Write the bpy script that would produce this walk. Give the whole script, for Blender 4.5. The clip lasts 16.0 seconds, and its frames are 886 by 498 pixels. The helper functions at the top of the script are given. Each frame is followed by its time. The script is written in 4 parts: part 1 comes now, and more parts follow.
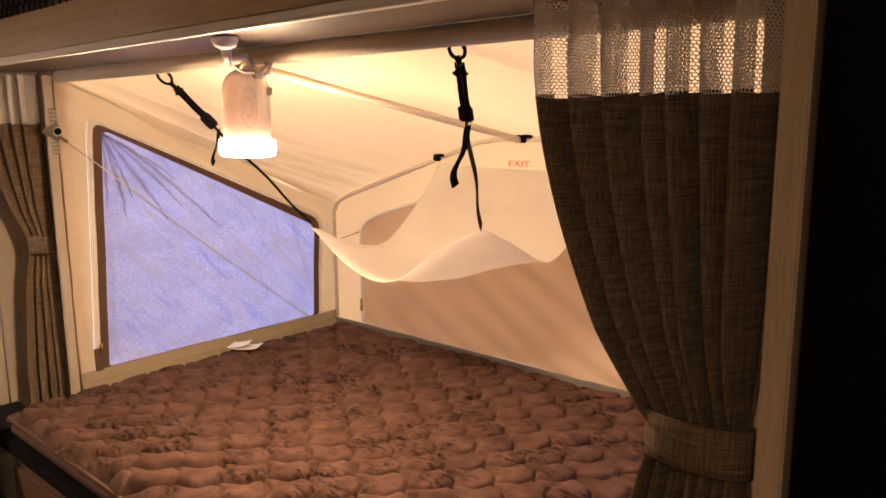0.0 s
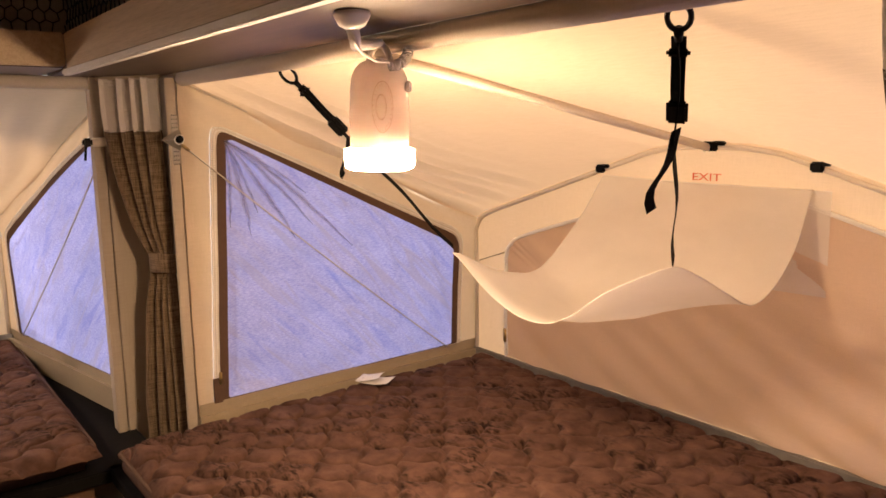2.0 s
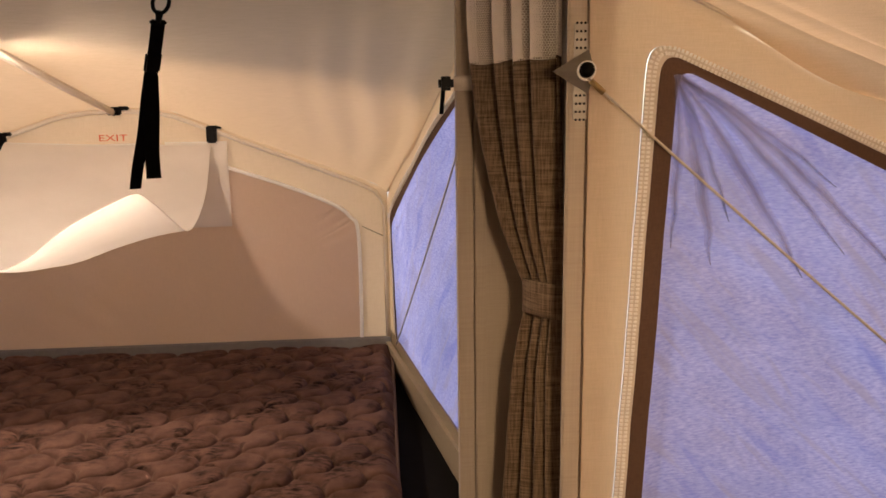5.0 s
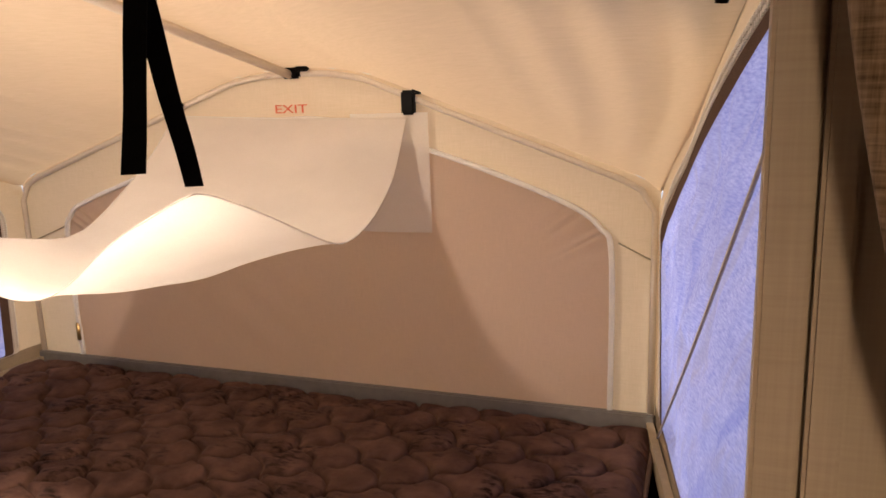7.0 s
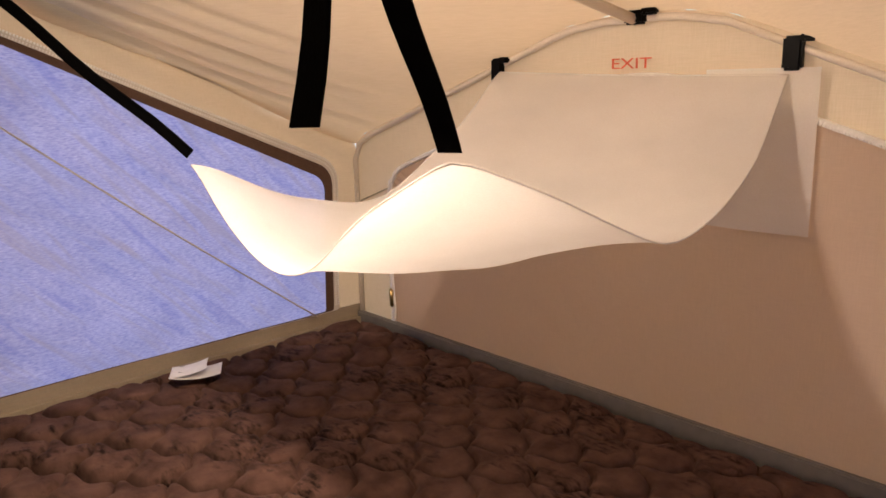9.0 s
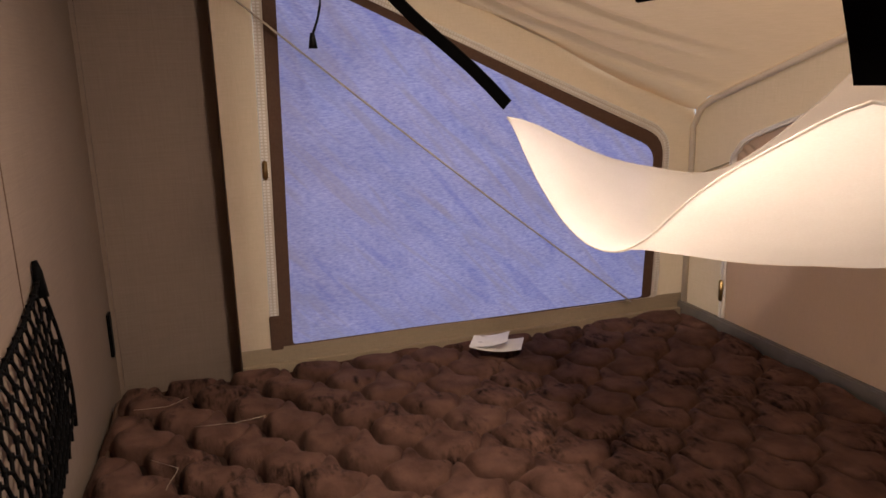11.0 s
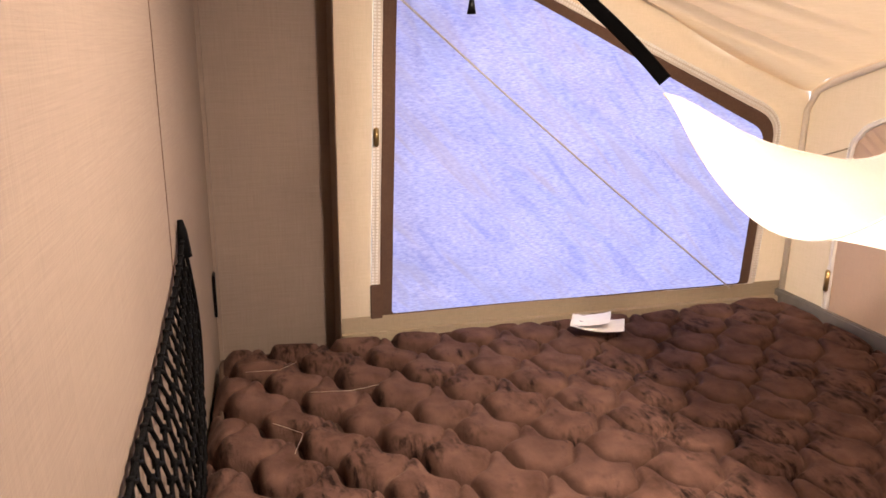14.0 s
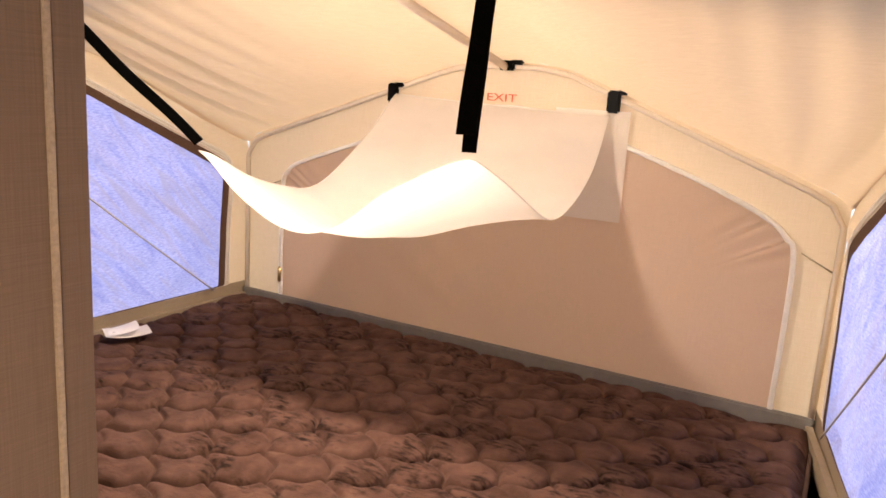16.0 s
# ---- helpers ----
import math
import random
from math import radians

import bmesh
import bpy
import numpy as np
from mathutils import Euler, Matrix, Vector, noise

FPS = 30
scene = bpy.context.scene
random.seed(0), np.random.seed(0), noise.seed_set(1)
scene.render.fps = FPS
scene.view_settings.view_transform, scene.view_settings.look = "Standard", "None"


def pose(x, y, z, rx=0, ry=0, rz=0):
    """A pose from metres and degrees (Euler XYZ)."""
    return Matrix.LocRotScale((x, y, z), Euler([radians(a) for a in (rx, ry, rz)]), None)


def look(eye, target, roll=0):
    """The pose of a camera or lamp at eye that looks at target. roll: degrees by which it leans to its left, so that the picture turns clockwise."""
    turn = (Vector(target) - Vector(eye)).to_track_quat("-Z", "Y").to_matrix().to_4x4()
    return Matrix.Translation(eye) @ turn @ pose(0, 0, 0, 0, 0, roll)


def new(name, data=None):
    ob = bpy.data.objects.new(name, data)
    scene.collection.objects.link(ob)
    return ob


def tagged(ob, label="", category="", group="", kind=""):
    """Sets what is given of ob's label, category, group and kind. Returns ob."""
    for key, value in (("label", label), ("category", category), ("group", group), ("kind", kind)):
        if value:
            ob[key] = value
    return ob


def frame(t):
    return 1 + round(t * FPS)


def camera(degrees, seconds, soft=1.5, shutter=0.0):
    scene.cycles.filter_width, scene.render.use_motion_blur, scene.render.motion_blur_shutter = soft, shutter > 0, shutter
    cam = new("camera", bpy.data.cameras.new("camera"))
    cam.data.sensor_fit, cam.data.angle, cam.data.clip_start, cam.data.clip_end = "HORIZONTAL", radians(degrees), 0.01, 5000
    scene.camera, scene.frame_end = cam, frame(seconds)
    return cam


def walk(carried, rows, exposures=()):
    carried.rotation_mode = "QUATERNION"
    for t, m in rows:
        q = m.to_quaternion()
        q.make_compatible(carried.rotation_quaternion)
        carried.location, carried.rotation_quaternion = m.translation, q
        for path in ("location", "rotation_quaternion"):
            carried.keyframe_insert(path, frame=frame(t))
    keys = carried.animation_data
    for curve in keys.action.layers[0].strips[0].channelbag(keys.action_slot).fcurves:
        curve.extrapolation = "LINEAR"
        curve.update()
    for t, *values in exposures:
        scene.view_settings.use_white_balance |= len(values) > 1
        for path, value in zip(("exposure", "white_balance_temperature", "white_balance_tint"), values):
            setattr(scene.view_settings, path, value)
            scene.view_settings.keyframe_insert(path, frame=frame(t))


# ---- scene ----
cam = camera(61.3, 16.0, soft=1.6)
PATH = [
    (0, (3.166, -1.11, 1.775), (1.851, 0.358, 1.434), -0.4),
    (0.5, (3.075, -1.079, 1.776), (1.705, 0.341, 1.447), -0.1),
    (1, (2.999, -0.997, 1.775), (1.624, 0.417, 1.444), -0.4),
    (1.5, (2.92, -0.935, 1.769), (1.483, 0.417, 1.442), -0.3),
    (2, (2.792, -0.844, 1.767), (1.233, 0.368, 1.448), -0.8),
    (2.5, (2.613, -0.702, 1.761), (0.958, 0.378, 1.454), -1.5),
    (3, (2.442, -0.567, 1.753), (0.697, 0.362, 1.446), -1.2),
    (3.5, (2.249, -0.489, 1.736), (0.441, 0.293, 1.392), -0.8),
    (4, (2.066, -0.444, 1.722), (0.182, 0.161, 1.428), -0.9),
    (4.5, (1.866, -0.405, 1.701), (-0.067, -0.011, 1.374), -0.7),
    (5, (1.574, -0.349, 1.677), (-0.388, -0.195, 1.319), -0.8),
    (7.5, (0.425, -0.227, 1.603), (-1.327, -1.107, 1.208), -1.8),
    (8, (0.327, -0.276, 1.587), (-1.29, -1.382, 1.185), -1.6),
    (8.5, (0.246, -0.341, 1.579), (-1.231, -1.621, 1.153), -1.4),
    (11, (0.079, -0.563, 1.518), (-0.542, -2.404, 1.04), -1.4),
    (11.5, (0.051, -0.701, 1.455), (-0.325, -2.593, 0.927), -2.2),
    (12, (0.016, -0.837, 1.42), (-0.083, -2.752, 0.853), -3.6),
    (12.5, (0.017, -0.928, 1.4), (0.075, -2.85, 0.849), -3.9),
    (13, (0.021, -0.929, 1.4), (0.084, -2.847, 0.836), -4.7),
    (13.5, (0.094, -0.799, 1.44), (-0.086, -2.698, 0.837), -2.5),
    (14, (0.248, -0.647, 1.518), (-0.29, -2.493, 0.966), 0.7),
    (14.5, (0.376, -0.527, 1.566), (-0.603, -2.199, 1.07), 2.9),
    (15, (0.535, -0.447, 1.587), (-0.813, -1.849, 1.12), 3.7),
    (15.5, (0.707, -0.396, 1.598), (-0.899, -1.521, 1.201), 3.5),
    (16, (0.864, -0.35, 1.598), (-0.863, -1.275, 1.196), 3.8),
]
walk(cam, [(t, look(eye, target, roll)) for t, eye, target, roll in PATH], exposures=[
    (0, 2.8, 6700, 17), (2.5, 2.5, 6700, 17), (5, 2.25, 6500, 14), (7.5, 2.4, 6400, 13), (8.5, 2.35, 6350, 13), (11, 1.85, 6300, 13), (11.5, 1.9, 6250, 13),
    (12.5, 2.75, 6200, 13), (13.0, 3.0, 6250, 13), (13.5, 3.1, 6250, 13), (14.5, 3.15, 6200, 13), (16, 2.95, 6250, 12)])

# ---------------------------------------------------------------- light
BED = 0.80          # top of the mattresses above the floor
TOP = 1.94          # top edge of the tent openings
sky_world = bpy.data.worlds.new("sky")
scene.world = sky_world
sky_world.use_nodes = True
_sky = sky_world.node_tree.nodes.new("ShaderNodeTexSky")
_sky.sky_type, _sky.sun_disc = "NISHITA", False
_sky.sun_elevation, _sky.sun_rotation = radians(51), radians(67)
_bg = sky_world.node_tree.nodes["Background"]
_bg.inputs["Strength"].default_value = 0.092
sky_world.node_tree.links.new(_sky.outputs["Color"], _bg.inputs["Color"])
sun = new("sun", bpy.data.lights.new("sun", "SUN"))
sun.data.energy, sun.data.angle, sun.data.color = 1.25, radians(8), (1.0, 0.95, 0.88)
sun.matrix_world = look((4.8, 2.0, 6.4), (0.0, 0.0, 0.0))
LANTERN_GLOW = 70.0
PUCK_GLOW = 128.0
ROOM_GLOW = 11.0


# ---------------------------------------------------------------- materials
def mat_base(name):
    m = bpy.data.materials.new(name)
    m.use_nodes = True
    nt = m.node_tree
    return m, nt, nt.nodes["Principled BSDF"], nt.nodes["Material Output"]


def coords(nt, scale):
    tc = nt.nodes.new("ShaderNodeTexCoord")
    mp = nt.nodes.new("ShaderNodeMapping")
    mp.inputs["Scale"].default_value = scale
    nt.links.new(tc.outputs["Object"], mp.inputs["Vector"])
    return mp.outputs["Vector"]


def noise_tex(nt, scale, detail=4.0, stretch=(1, 1, 1), rough=0.55):
    n = nt.nodes.new("ShaderNodeTexNoise")
    n.inputs["Scale"].default_value, n.inputs["Detail"].default_value = scale, detail
    n.inputs["Roughness"].default_value = rough
    nt.links.new(coords(nt, stretch), n.inputs["Vector"])
    return n.outputs["Fac"]


def mix_col(nt, fac, a, b):
    mx = nt.nodes.new("ShaderNodeMix")
    mx.data_type = "RGBA"
    for sock, val in ((mx.inputs[0], fac), (mx.inputs[6], a), (mx.inputs[7], b)):
        if isinstance(val, bpy.types.NodeSocket):
            nt.links.new(val, sock)
        else:
            sock.default_value = val if not isinstance(val, tuple) else (*val, 1)
    return mx.outputs[2]


def ramp(nt, fac, lo, hi):
    r = nt.nodes.new("ShaderNodeMapRange")
    r.inputs["From Min"].default_value, r.inputs["From Max"].default_value = lo, hi
    nt.links.new(fac, r.inputs["Value"])
    return r.outputs["Result"]


def bump(nt, height, strength, dist, normal=None):
    b = nt.nodes.new("ShaderNodeBump")
    b.inputs["Strength"].default_value, b.inputs["Distance"].default_value = strength, dist
    nt.links.new(height, b.inputs["Height"])
    if normal is not None:
        nt.links.new(normal, b.inputs["Normal"])
    return b.outputs["Normal"]


def threads(nt, fine=420.0, coarse=14.0):
    """Woven cloth: noise drawn out along two directions."""
    a = noise_tex(nt, 1.0, 3.0, (coarse, coarse, fine))
    b = noise_tex(nt, 1.0, 3.0, (fine, fine, coarse))
    add = nt.nodes.new("ShaderNodeMath")
    add.operation = "ADD"
    nt.links.new(a, add.inputs[0]), nt.links.new(b, add.inputs[1])
    return ramp(nt, add.outputs[0], 0.7, 1.3)


def cloth(name, lo, hi, fine=420.0, coarse=14.0, rough=0.9, stain=0.25, bumpy=0.3, sheen=0.0, passes=0.0, passed=(1, 1, 1)):
    m, nt, bsdf, out = mat_base(name)
    th = threads(nt, fine, coarse)
    col = mix_col(nt, th, lo, hi)
    big = ramp(nt, noise_tex(nt, 3.0, 5.0), 0.35, 0.7)
    dim = nt.nodes.new("ShaderNodeMath")
    dim.operation = "MULTIPLY"
    nt.links.new(big, dim.inputs[0])
    dim.inputs[1].default_value = stain
    col = mix_col(nt, dim.outputs[0], col, tuple(c * 0.72 for c in lo))
    nt.links.new(col, bsdf.inputs["Base Color"])
    bsdf.inputs["Roughness"].default_value = rough
    bsdf.inputs["Specular IOR Level"].default_value = 0.15
    bsdf.inputs["Sheen Weight"].default_value = sheen
    nt.links.new(bump(nt, th, bumpy, 0.0008), bsdf.inputs["Normal"])
    if passes:
        tr = nt.nodes.new("ShaderNodeBsdfTranslucent")
        nt.links.new(mix_col(nt, th, tuple(c * 0.92 for c in passed), passed), tr.inputs["Color"])
        mx = nt.nodes.new("ShaderNodeMixShader")
        mx.inputs[0].default_value = passes
        nt.links.new(bsdf.outputs[0], mx.inputs[1]), nt.links.new(tr.outputs[0], mx.inputs[2])
        nt.links.new(mx.outputs[0], out.inputs["Surface"])
    return m


def thin_cloth(name, lo, hi, through_share, stretch=(70, 70, 300), clear=0.0, fold_shade=False):
    """Thin woven cloth that passes part of the light."""
    m, nt, bsdf, out = mat_base(name)
    heather = ramp(nt, noise_tex(nt, 1.0, 4.0, stretch), 0.3, 0.7)
    # broad random patches mixed darker in the colour, in place of soft fold shade
    fold = ramp(nt, noise_tex(nt, 1.0, 5.0, (3.0, 3.0, 6.0)), 0.40, 0.66)
    col = mix_col(nt, heather, lo, hi)
    half = nt.nodes.new("ShaderNodeMath")
    half.operation = "MULTIPLY"
    half.inputs[1].default_value = 0.30
    nt.links.new(fold, half.inputs[0])
    col = mix_col(nt, half.outputs[0], col, tuple(c * 0.7 for c in lo))
    if fold_shade:
        # shade and tint of wrinkles painted into the colour as slanting blue and brown streaks
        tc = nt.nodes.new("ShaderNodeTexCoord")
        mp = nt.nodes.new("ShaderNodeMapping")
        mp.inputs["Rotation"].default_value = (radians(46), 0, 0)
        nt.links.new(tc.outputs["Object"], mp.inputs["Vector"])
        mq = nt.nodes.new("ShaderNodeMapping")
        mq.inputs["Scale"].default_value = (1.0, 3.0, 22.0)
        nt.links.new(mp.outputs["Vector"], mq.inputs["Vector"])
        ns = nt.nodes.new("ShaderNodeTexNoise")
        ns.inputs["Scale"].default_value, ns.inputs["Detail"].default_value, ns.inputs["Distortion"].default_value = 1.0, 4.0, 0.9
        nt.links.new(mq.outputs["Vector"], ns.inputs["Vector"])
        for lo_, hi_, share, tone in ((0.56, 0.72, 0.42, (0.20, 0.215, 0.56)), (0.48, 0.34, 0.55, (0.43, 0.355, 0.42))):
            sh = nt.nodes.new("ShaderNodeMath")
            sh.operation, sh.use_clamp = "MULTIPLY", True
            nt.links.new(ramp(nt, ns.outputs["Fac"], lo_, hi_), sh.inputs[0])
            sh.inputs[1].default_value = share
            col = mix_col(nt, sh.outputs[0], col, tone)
    nt.links.new(col, bsdf.inputs["Base Color"])
    bsdf.inputs["Roughness"].default_value = 0.95
    bsdf.inputs["Specular IOR Level"].default_value = 0.1
    nt.links.new(bump(nt, heather, 0.25, 0.0006), bsdf.inputs["Normal"])
    tr = nt.nodes.new("ShaderNodeBsdfTranslucent")
    nt.links.new(col, tr.inputs["Color"])
    mx = nt.nodes.new("ShaderNodeMixShader")
    mx.inputs[0].default_value = through_share
    nt.links.new(bsdf.outputs[0], mx.inputs[1]), nt.links.new(tr.outputs[0], mx.inputs[2])
    last = mx
    if clear:
        tp = nt.nodes.new("ShaderNodeBsdfTransparent")
        last = nt.nodes.new("ShaderNodeMixShader")
        last.inputs[0].default_value = clear
        nt.links.new(mx.outputs[0], last.inputs[1]), nt.links.new(tp.outputs[0], last.inputs[2])
    nt.links.new(last.outputs[0], out.inputs["Surface"])
    return m


def plain(name, col, rough=0.5, metal=0.0, vary=0.12, scale=40.0, emit=None, bumpy=0.05):
    m, nt, bsdf, out = mat_base(name)
    n = ramp(nt, noise_tex(nt, scale, 5.0), 0.3, 0.7)
    nt.links.new(mix_col(nt, n, tuple(c * (1 - vary) for c in col), tuple(min(1, c * (1 + vary)) for c in col)), bsdf.inputs["Base Color"])
    bsdf.inputs["Roughness"].default_value, bsdf.inputs["Metallic"].default_value = rough, metal
    if max(col) < 0.02:
        bsdf.inputs["Specular IOR Level"].default_value = 0.06
    nt.links.new(bump(nt, n, bumpy, 0.001), bsdf.inputs["Normal"])
    if emit:
        bsdf.inputs["Emission Color"].default_value = (*emit[:3], 1)
        bsdf.inputs["Emission Strength"].default_value = emit[3]
    return m


def wood(name, lo, hi, stretch=(3, 60, 60), rough=0.45):
    m, nt, bsdf, out = mat_base(name)
    g = noise_tex(nt, 1.0, 6.0, stretch, 0.65)
    f = noise_tex(nt, 1.0, 3.0, tuple(c * 6 for c in stretch))
    col = mix_col(nt, ramp(nt, g, 0.3, 0.72), lo, hi)
    fine = nt.nodes.new("ShaderNodeMath")
    fine.operation = "MULTIPLY"
    fine.inputs[1].default_value = 0.35
    nt.links.new(ramp(nt, f, 0.45, 0.7), fine.inputs[0])
    col = mix_col(nt, fine.outputs[0], col, tuple(c * 0.6 for c in lo))
    nt.links.new(col, bsdf.inputs["Base Color"])
    bsdf.inputs["Roughness"].default_value = rough
    nt.links.new(bump(nt, f, 0.15, 0.0006), bsdf.inputs["Normal"])
    return m


def velvet(name):
    m, nt, bsdf, out = mat_base(name)
    patch = ramp(nt, noise_tex(nt, 7.0, 6.0, (1, 1, 1), 0.62), 0.50, 0.59)
    crush = ramp(nt, noise_tex(nt, 30.0, 6.0, (1, 2.4, 1), 0.62), 0.44, 0.62)
    dark = nt.nodes.new("ShaderNodeMath")
    dark.operation = "MULTIPLY"
    nt.links.new(patch, dark.inputs[0]), nt.links.new(crush, dark.inputs[1])
    soft = noise_tex(nt, 16.0, 4.0)
    col = mix_col(nt, ramp(nt, soft, 0.3, 0.7), (0.056, 0.028, 0.020), (0.122, 0.066, 0.049))
    col = mix_col(nt, dark.outputs[0], col, (0.014, 0.007, 0.0055))
    nt.links.new(col, bsdf.inputs["Base Color"])
    bsdf.inputs["Roughness"].default_value = 0.85
    bsdf.inputs["Specular IOR Level"].default_value = 0.06
    bsdf.inputs["Sheen Weight"].default_value = 0.04
    bsdf.inputs["Sheen Roughness"].default_value = 0.35
    bsdf.inputs["Sheen Tint"].default_value = (0.75, 0.55, 0.48, 1)
    pile = noise_tex(nt, 260.0, 3.0)
    nrm = bump(nt, pile, 0.35, 0.002)
    nt.links.new(bump(nt, crush, 0.25, 0.004, nrm), bsdf.inputs["Normal"])
    return m


CANVAS = cloth("canvas", (0.60, 0.50, 0.37), (0.68, 0.575, 0.44), 600, 25, stain=0.10, bumpy=0.12, passes=0.25, passed=(0.86, 0.50, 0.225))
FLAP = cloth("flap_canvas", (0.53, 0.45, 0.40), (0.59, 0.51, 0.46), 700, 30, stain=0.10, bumpy=0.10, passes=0.52, passed=(0.88, 0.68, 0.49))
HEM = cloth("hem_tape", (0.30, 0.24, 0.165), (0.36, 0.29, 0.20), 500, 40, stain=0.2)
SHADE = thin_cloth("window_cloth", (0.33, 0.315, 0.58), (0.60, 0.555, 0.74), 0.55, fold_shade=True)
CREASE_SHADE = thin_cloth("crease_shade_cloth", (0.33, 0.30, 0.50), (0.55, 0.49, 0.64), 0.40, clear=0.80)
SLING = thin_cloth("sling_cloth", (0.82, 0.77, 0.71), (0.86, 0.82, 0.77), 0.42, (300, 300, 300), 0.14)
BINDING = cloth("brown_binding", (0.085, 0.050, 0.035), (0.12, 0.072, 0.05), 800, 60)
WHITE_TAPE = plain("white_zip", (0.80, 0.77, 0.72), 0.5, vary=0.04)
ZIP_TAPE = plain("zip_tape", (0.62, 0.56, 0.48), 0.8, vary=0.06)
TUBE = cloth("pole_sleeve", (0.62, 0.54, 0.44), (0.70, 0.62, 0.52), 500, 60, stain=0.1)
RAIL_GREY = plain("grey_rail", (0.17, 0.155, 0.135), 0.55, vary=0.1)
WALLPAPER = cloth("wall_vinyl", (0.218, 0.163, 0.126), (0.268, 0.206, 0.161), 640, 13, rough=0.75, stain=0.2, bumpy=0.15)
PALE_WALL = cloth("pale_vinyl", (0.39, 0.325, 0.255), (0.45, 0.38, 0.30), 300, 9, rough=0.7, stain=0.15, bumpy=0.15)
OAK = wood("light_oak", (0.45, 0.32, 0.19), (0.60, 0.46, 0.29))
OAK_UP = wood("light_oak_upright", (0.45, 0.32, 0.19), (0.58, 0.44, 0.28), (60, 60, 3))
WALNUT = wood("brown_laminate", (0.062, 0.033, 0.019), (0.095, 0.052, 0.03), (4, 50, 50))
WALNUT_UP = wood("brown_laminate_upright", (0.10, 0.052, 0.03), (0.15, 0.082, 0.048), (50, 50, 4))
CURTAIN = cloth("brown_linen", (0.066, 0.042, 0.025), (0.255, 0.182, 0.118), 330, 16, rough=0.95, stain=0.2, bumpy=0.5)
NETTING = plain("pale_netting", (0.78, 0.71, 0.64), 0.7, vary=0.06)
WEBBING = plain("black_webbing", (0.0011, 0.0010, 0.0010), 0.8, vary=0.3, scale=300, bumpy=0.4)
BLACK = plain("black_plastic", (0.0028, 0.0026, 0.0026), 0.4, vary=0.2)
CORD_BLACK = plain("black_cord", (0.0028, 0.0026, 0.0026), 0.75, vary=0.3, scale=300, bumpy=0.5)
CORD = plain("tan_shock_cord", (0.50, 0.43, 0.34), 0.7, vary=0.15, scale=200, bumpy=0.4)
METAL = plain("brushed_metal", (0.30, 0.27, 0.23), 0.5, 0.5, vary=0.1)
BRASS = plain("dull_brass", (0.40, 0.28, 0.12), 0.4, 0.9)
PLASTIC = plain("frosted_plastic", (0.80, 0.76, 0.74), 0.35, vary=0.03)
LAMP_BODY = thin_cloth("frosted_plastic_shell", (0.82, 0.75, 0.72), (0.86, 0.80, 0.77), 0.30, (20, 20, 20))
LAMP_RIM = plain("lit_diffuser", (0.9, 0.88, 0.82), 0.4, vary=0.02, emit=(1.0, 0.71, 0.42, LANTERN_GLOW))
PUCK_LENS = plain("lit_lens", (0.9, 0.88, 0.82), 0.4, vary=0.02, emit=(1.0, 0.80, 0.62, PUCK_GLOW))
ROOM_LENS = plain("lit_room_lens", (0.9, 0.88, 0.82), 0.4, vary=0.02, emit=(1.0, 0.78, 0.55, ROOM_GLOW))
FAN_TAN = plain("tan_fan_slots", (0.58, 0.46, 0.38), 0.6)
PAPER = plain("paper", (0.78, 0.76, 0.71), 0.7, vary=0.05)
INK = plain("grey_ink", (0.22, 0.20, 0.19), 0.8)
RED_INK = plain("red_ink", (0.62, 0.10, 0.045), 0.8)
QUILT = velvet("brown_velvet")
MATTRESS_SIDE = cloth("brown_ticking", (0.075, 0.042, 0.03), (0.11, 0.062, 0.045), 400, 30)
BOARD = plain("black_board", (0.008, 0.007, 0.0065), 0.8)
VINYL = wood("grey_vinyl_floor", (0.28, 0.24, 0.20), (0.40, 0.35, 0.30), (2, 30, 30))
CEIL = plain("white_ceiling", (0.72, 0.69, 0.64), 0.7, vary=0.04)
GLOSS_BLACK = plain("black_glass_front", (0.003, 0.003, 0.003), 0.5, vary=0.1)
GRASS = plain("gravel_ground", (0.36, 0.34, 0.31), 0.95, vary=0.35, scale=3.0)


# ---------------------------------------------------------------- mesh helpers
def part(name, bm, material, parent=None, label="", smooth=True):
    me = bpy.data.meshes.new(name)
    if smooth:
        for f in bm.faces:
            f.smooth = True
    bm.to_mesh(me)
    bm.free()
    me.materials.append(material)
    ob = new(name, me)
    if parent is not None:
        ob.parent = parent
    if label:
        ob["label"] = label
    return ob


def pydata(name, verts, faces, material, parent=None, label="", smooth=True):
    me = bpy.data.meshes.new(name)
    me.from_pydata([tuple(map(float, v)) for v in verts], [], faces)
    me.update()
    if smooth:
        me.polygons.foreach_set("use_smooth", [True] * len(me.polygons))
    me.materials.append(material)
    ob = new(name, me)
    if parent is not None:
        ob.parent = parent
    if label:
        ob["label"] = label
    return ob


def thicken(ob, t, offset=0.0):
    md = ob.modifiers.new("thickness", "SOLIDIFY")
    md.thickness, md.offset = t, offset
    return ob


def root(name, label, category, m=None, group="", kind=""):
    ob = new(name)
    ob.empty_display_size = 0.1
    if m is not None:
        ob.matrix_world = m
    return tagged(ob, label, category, group, kind)


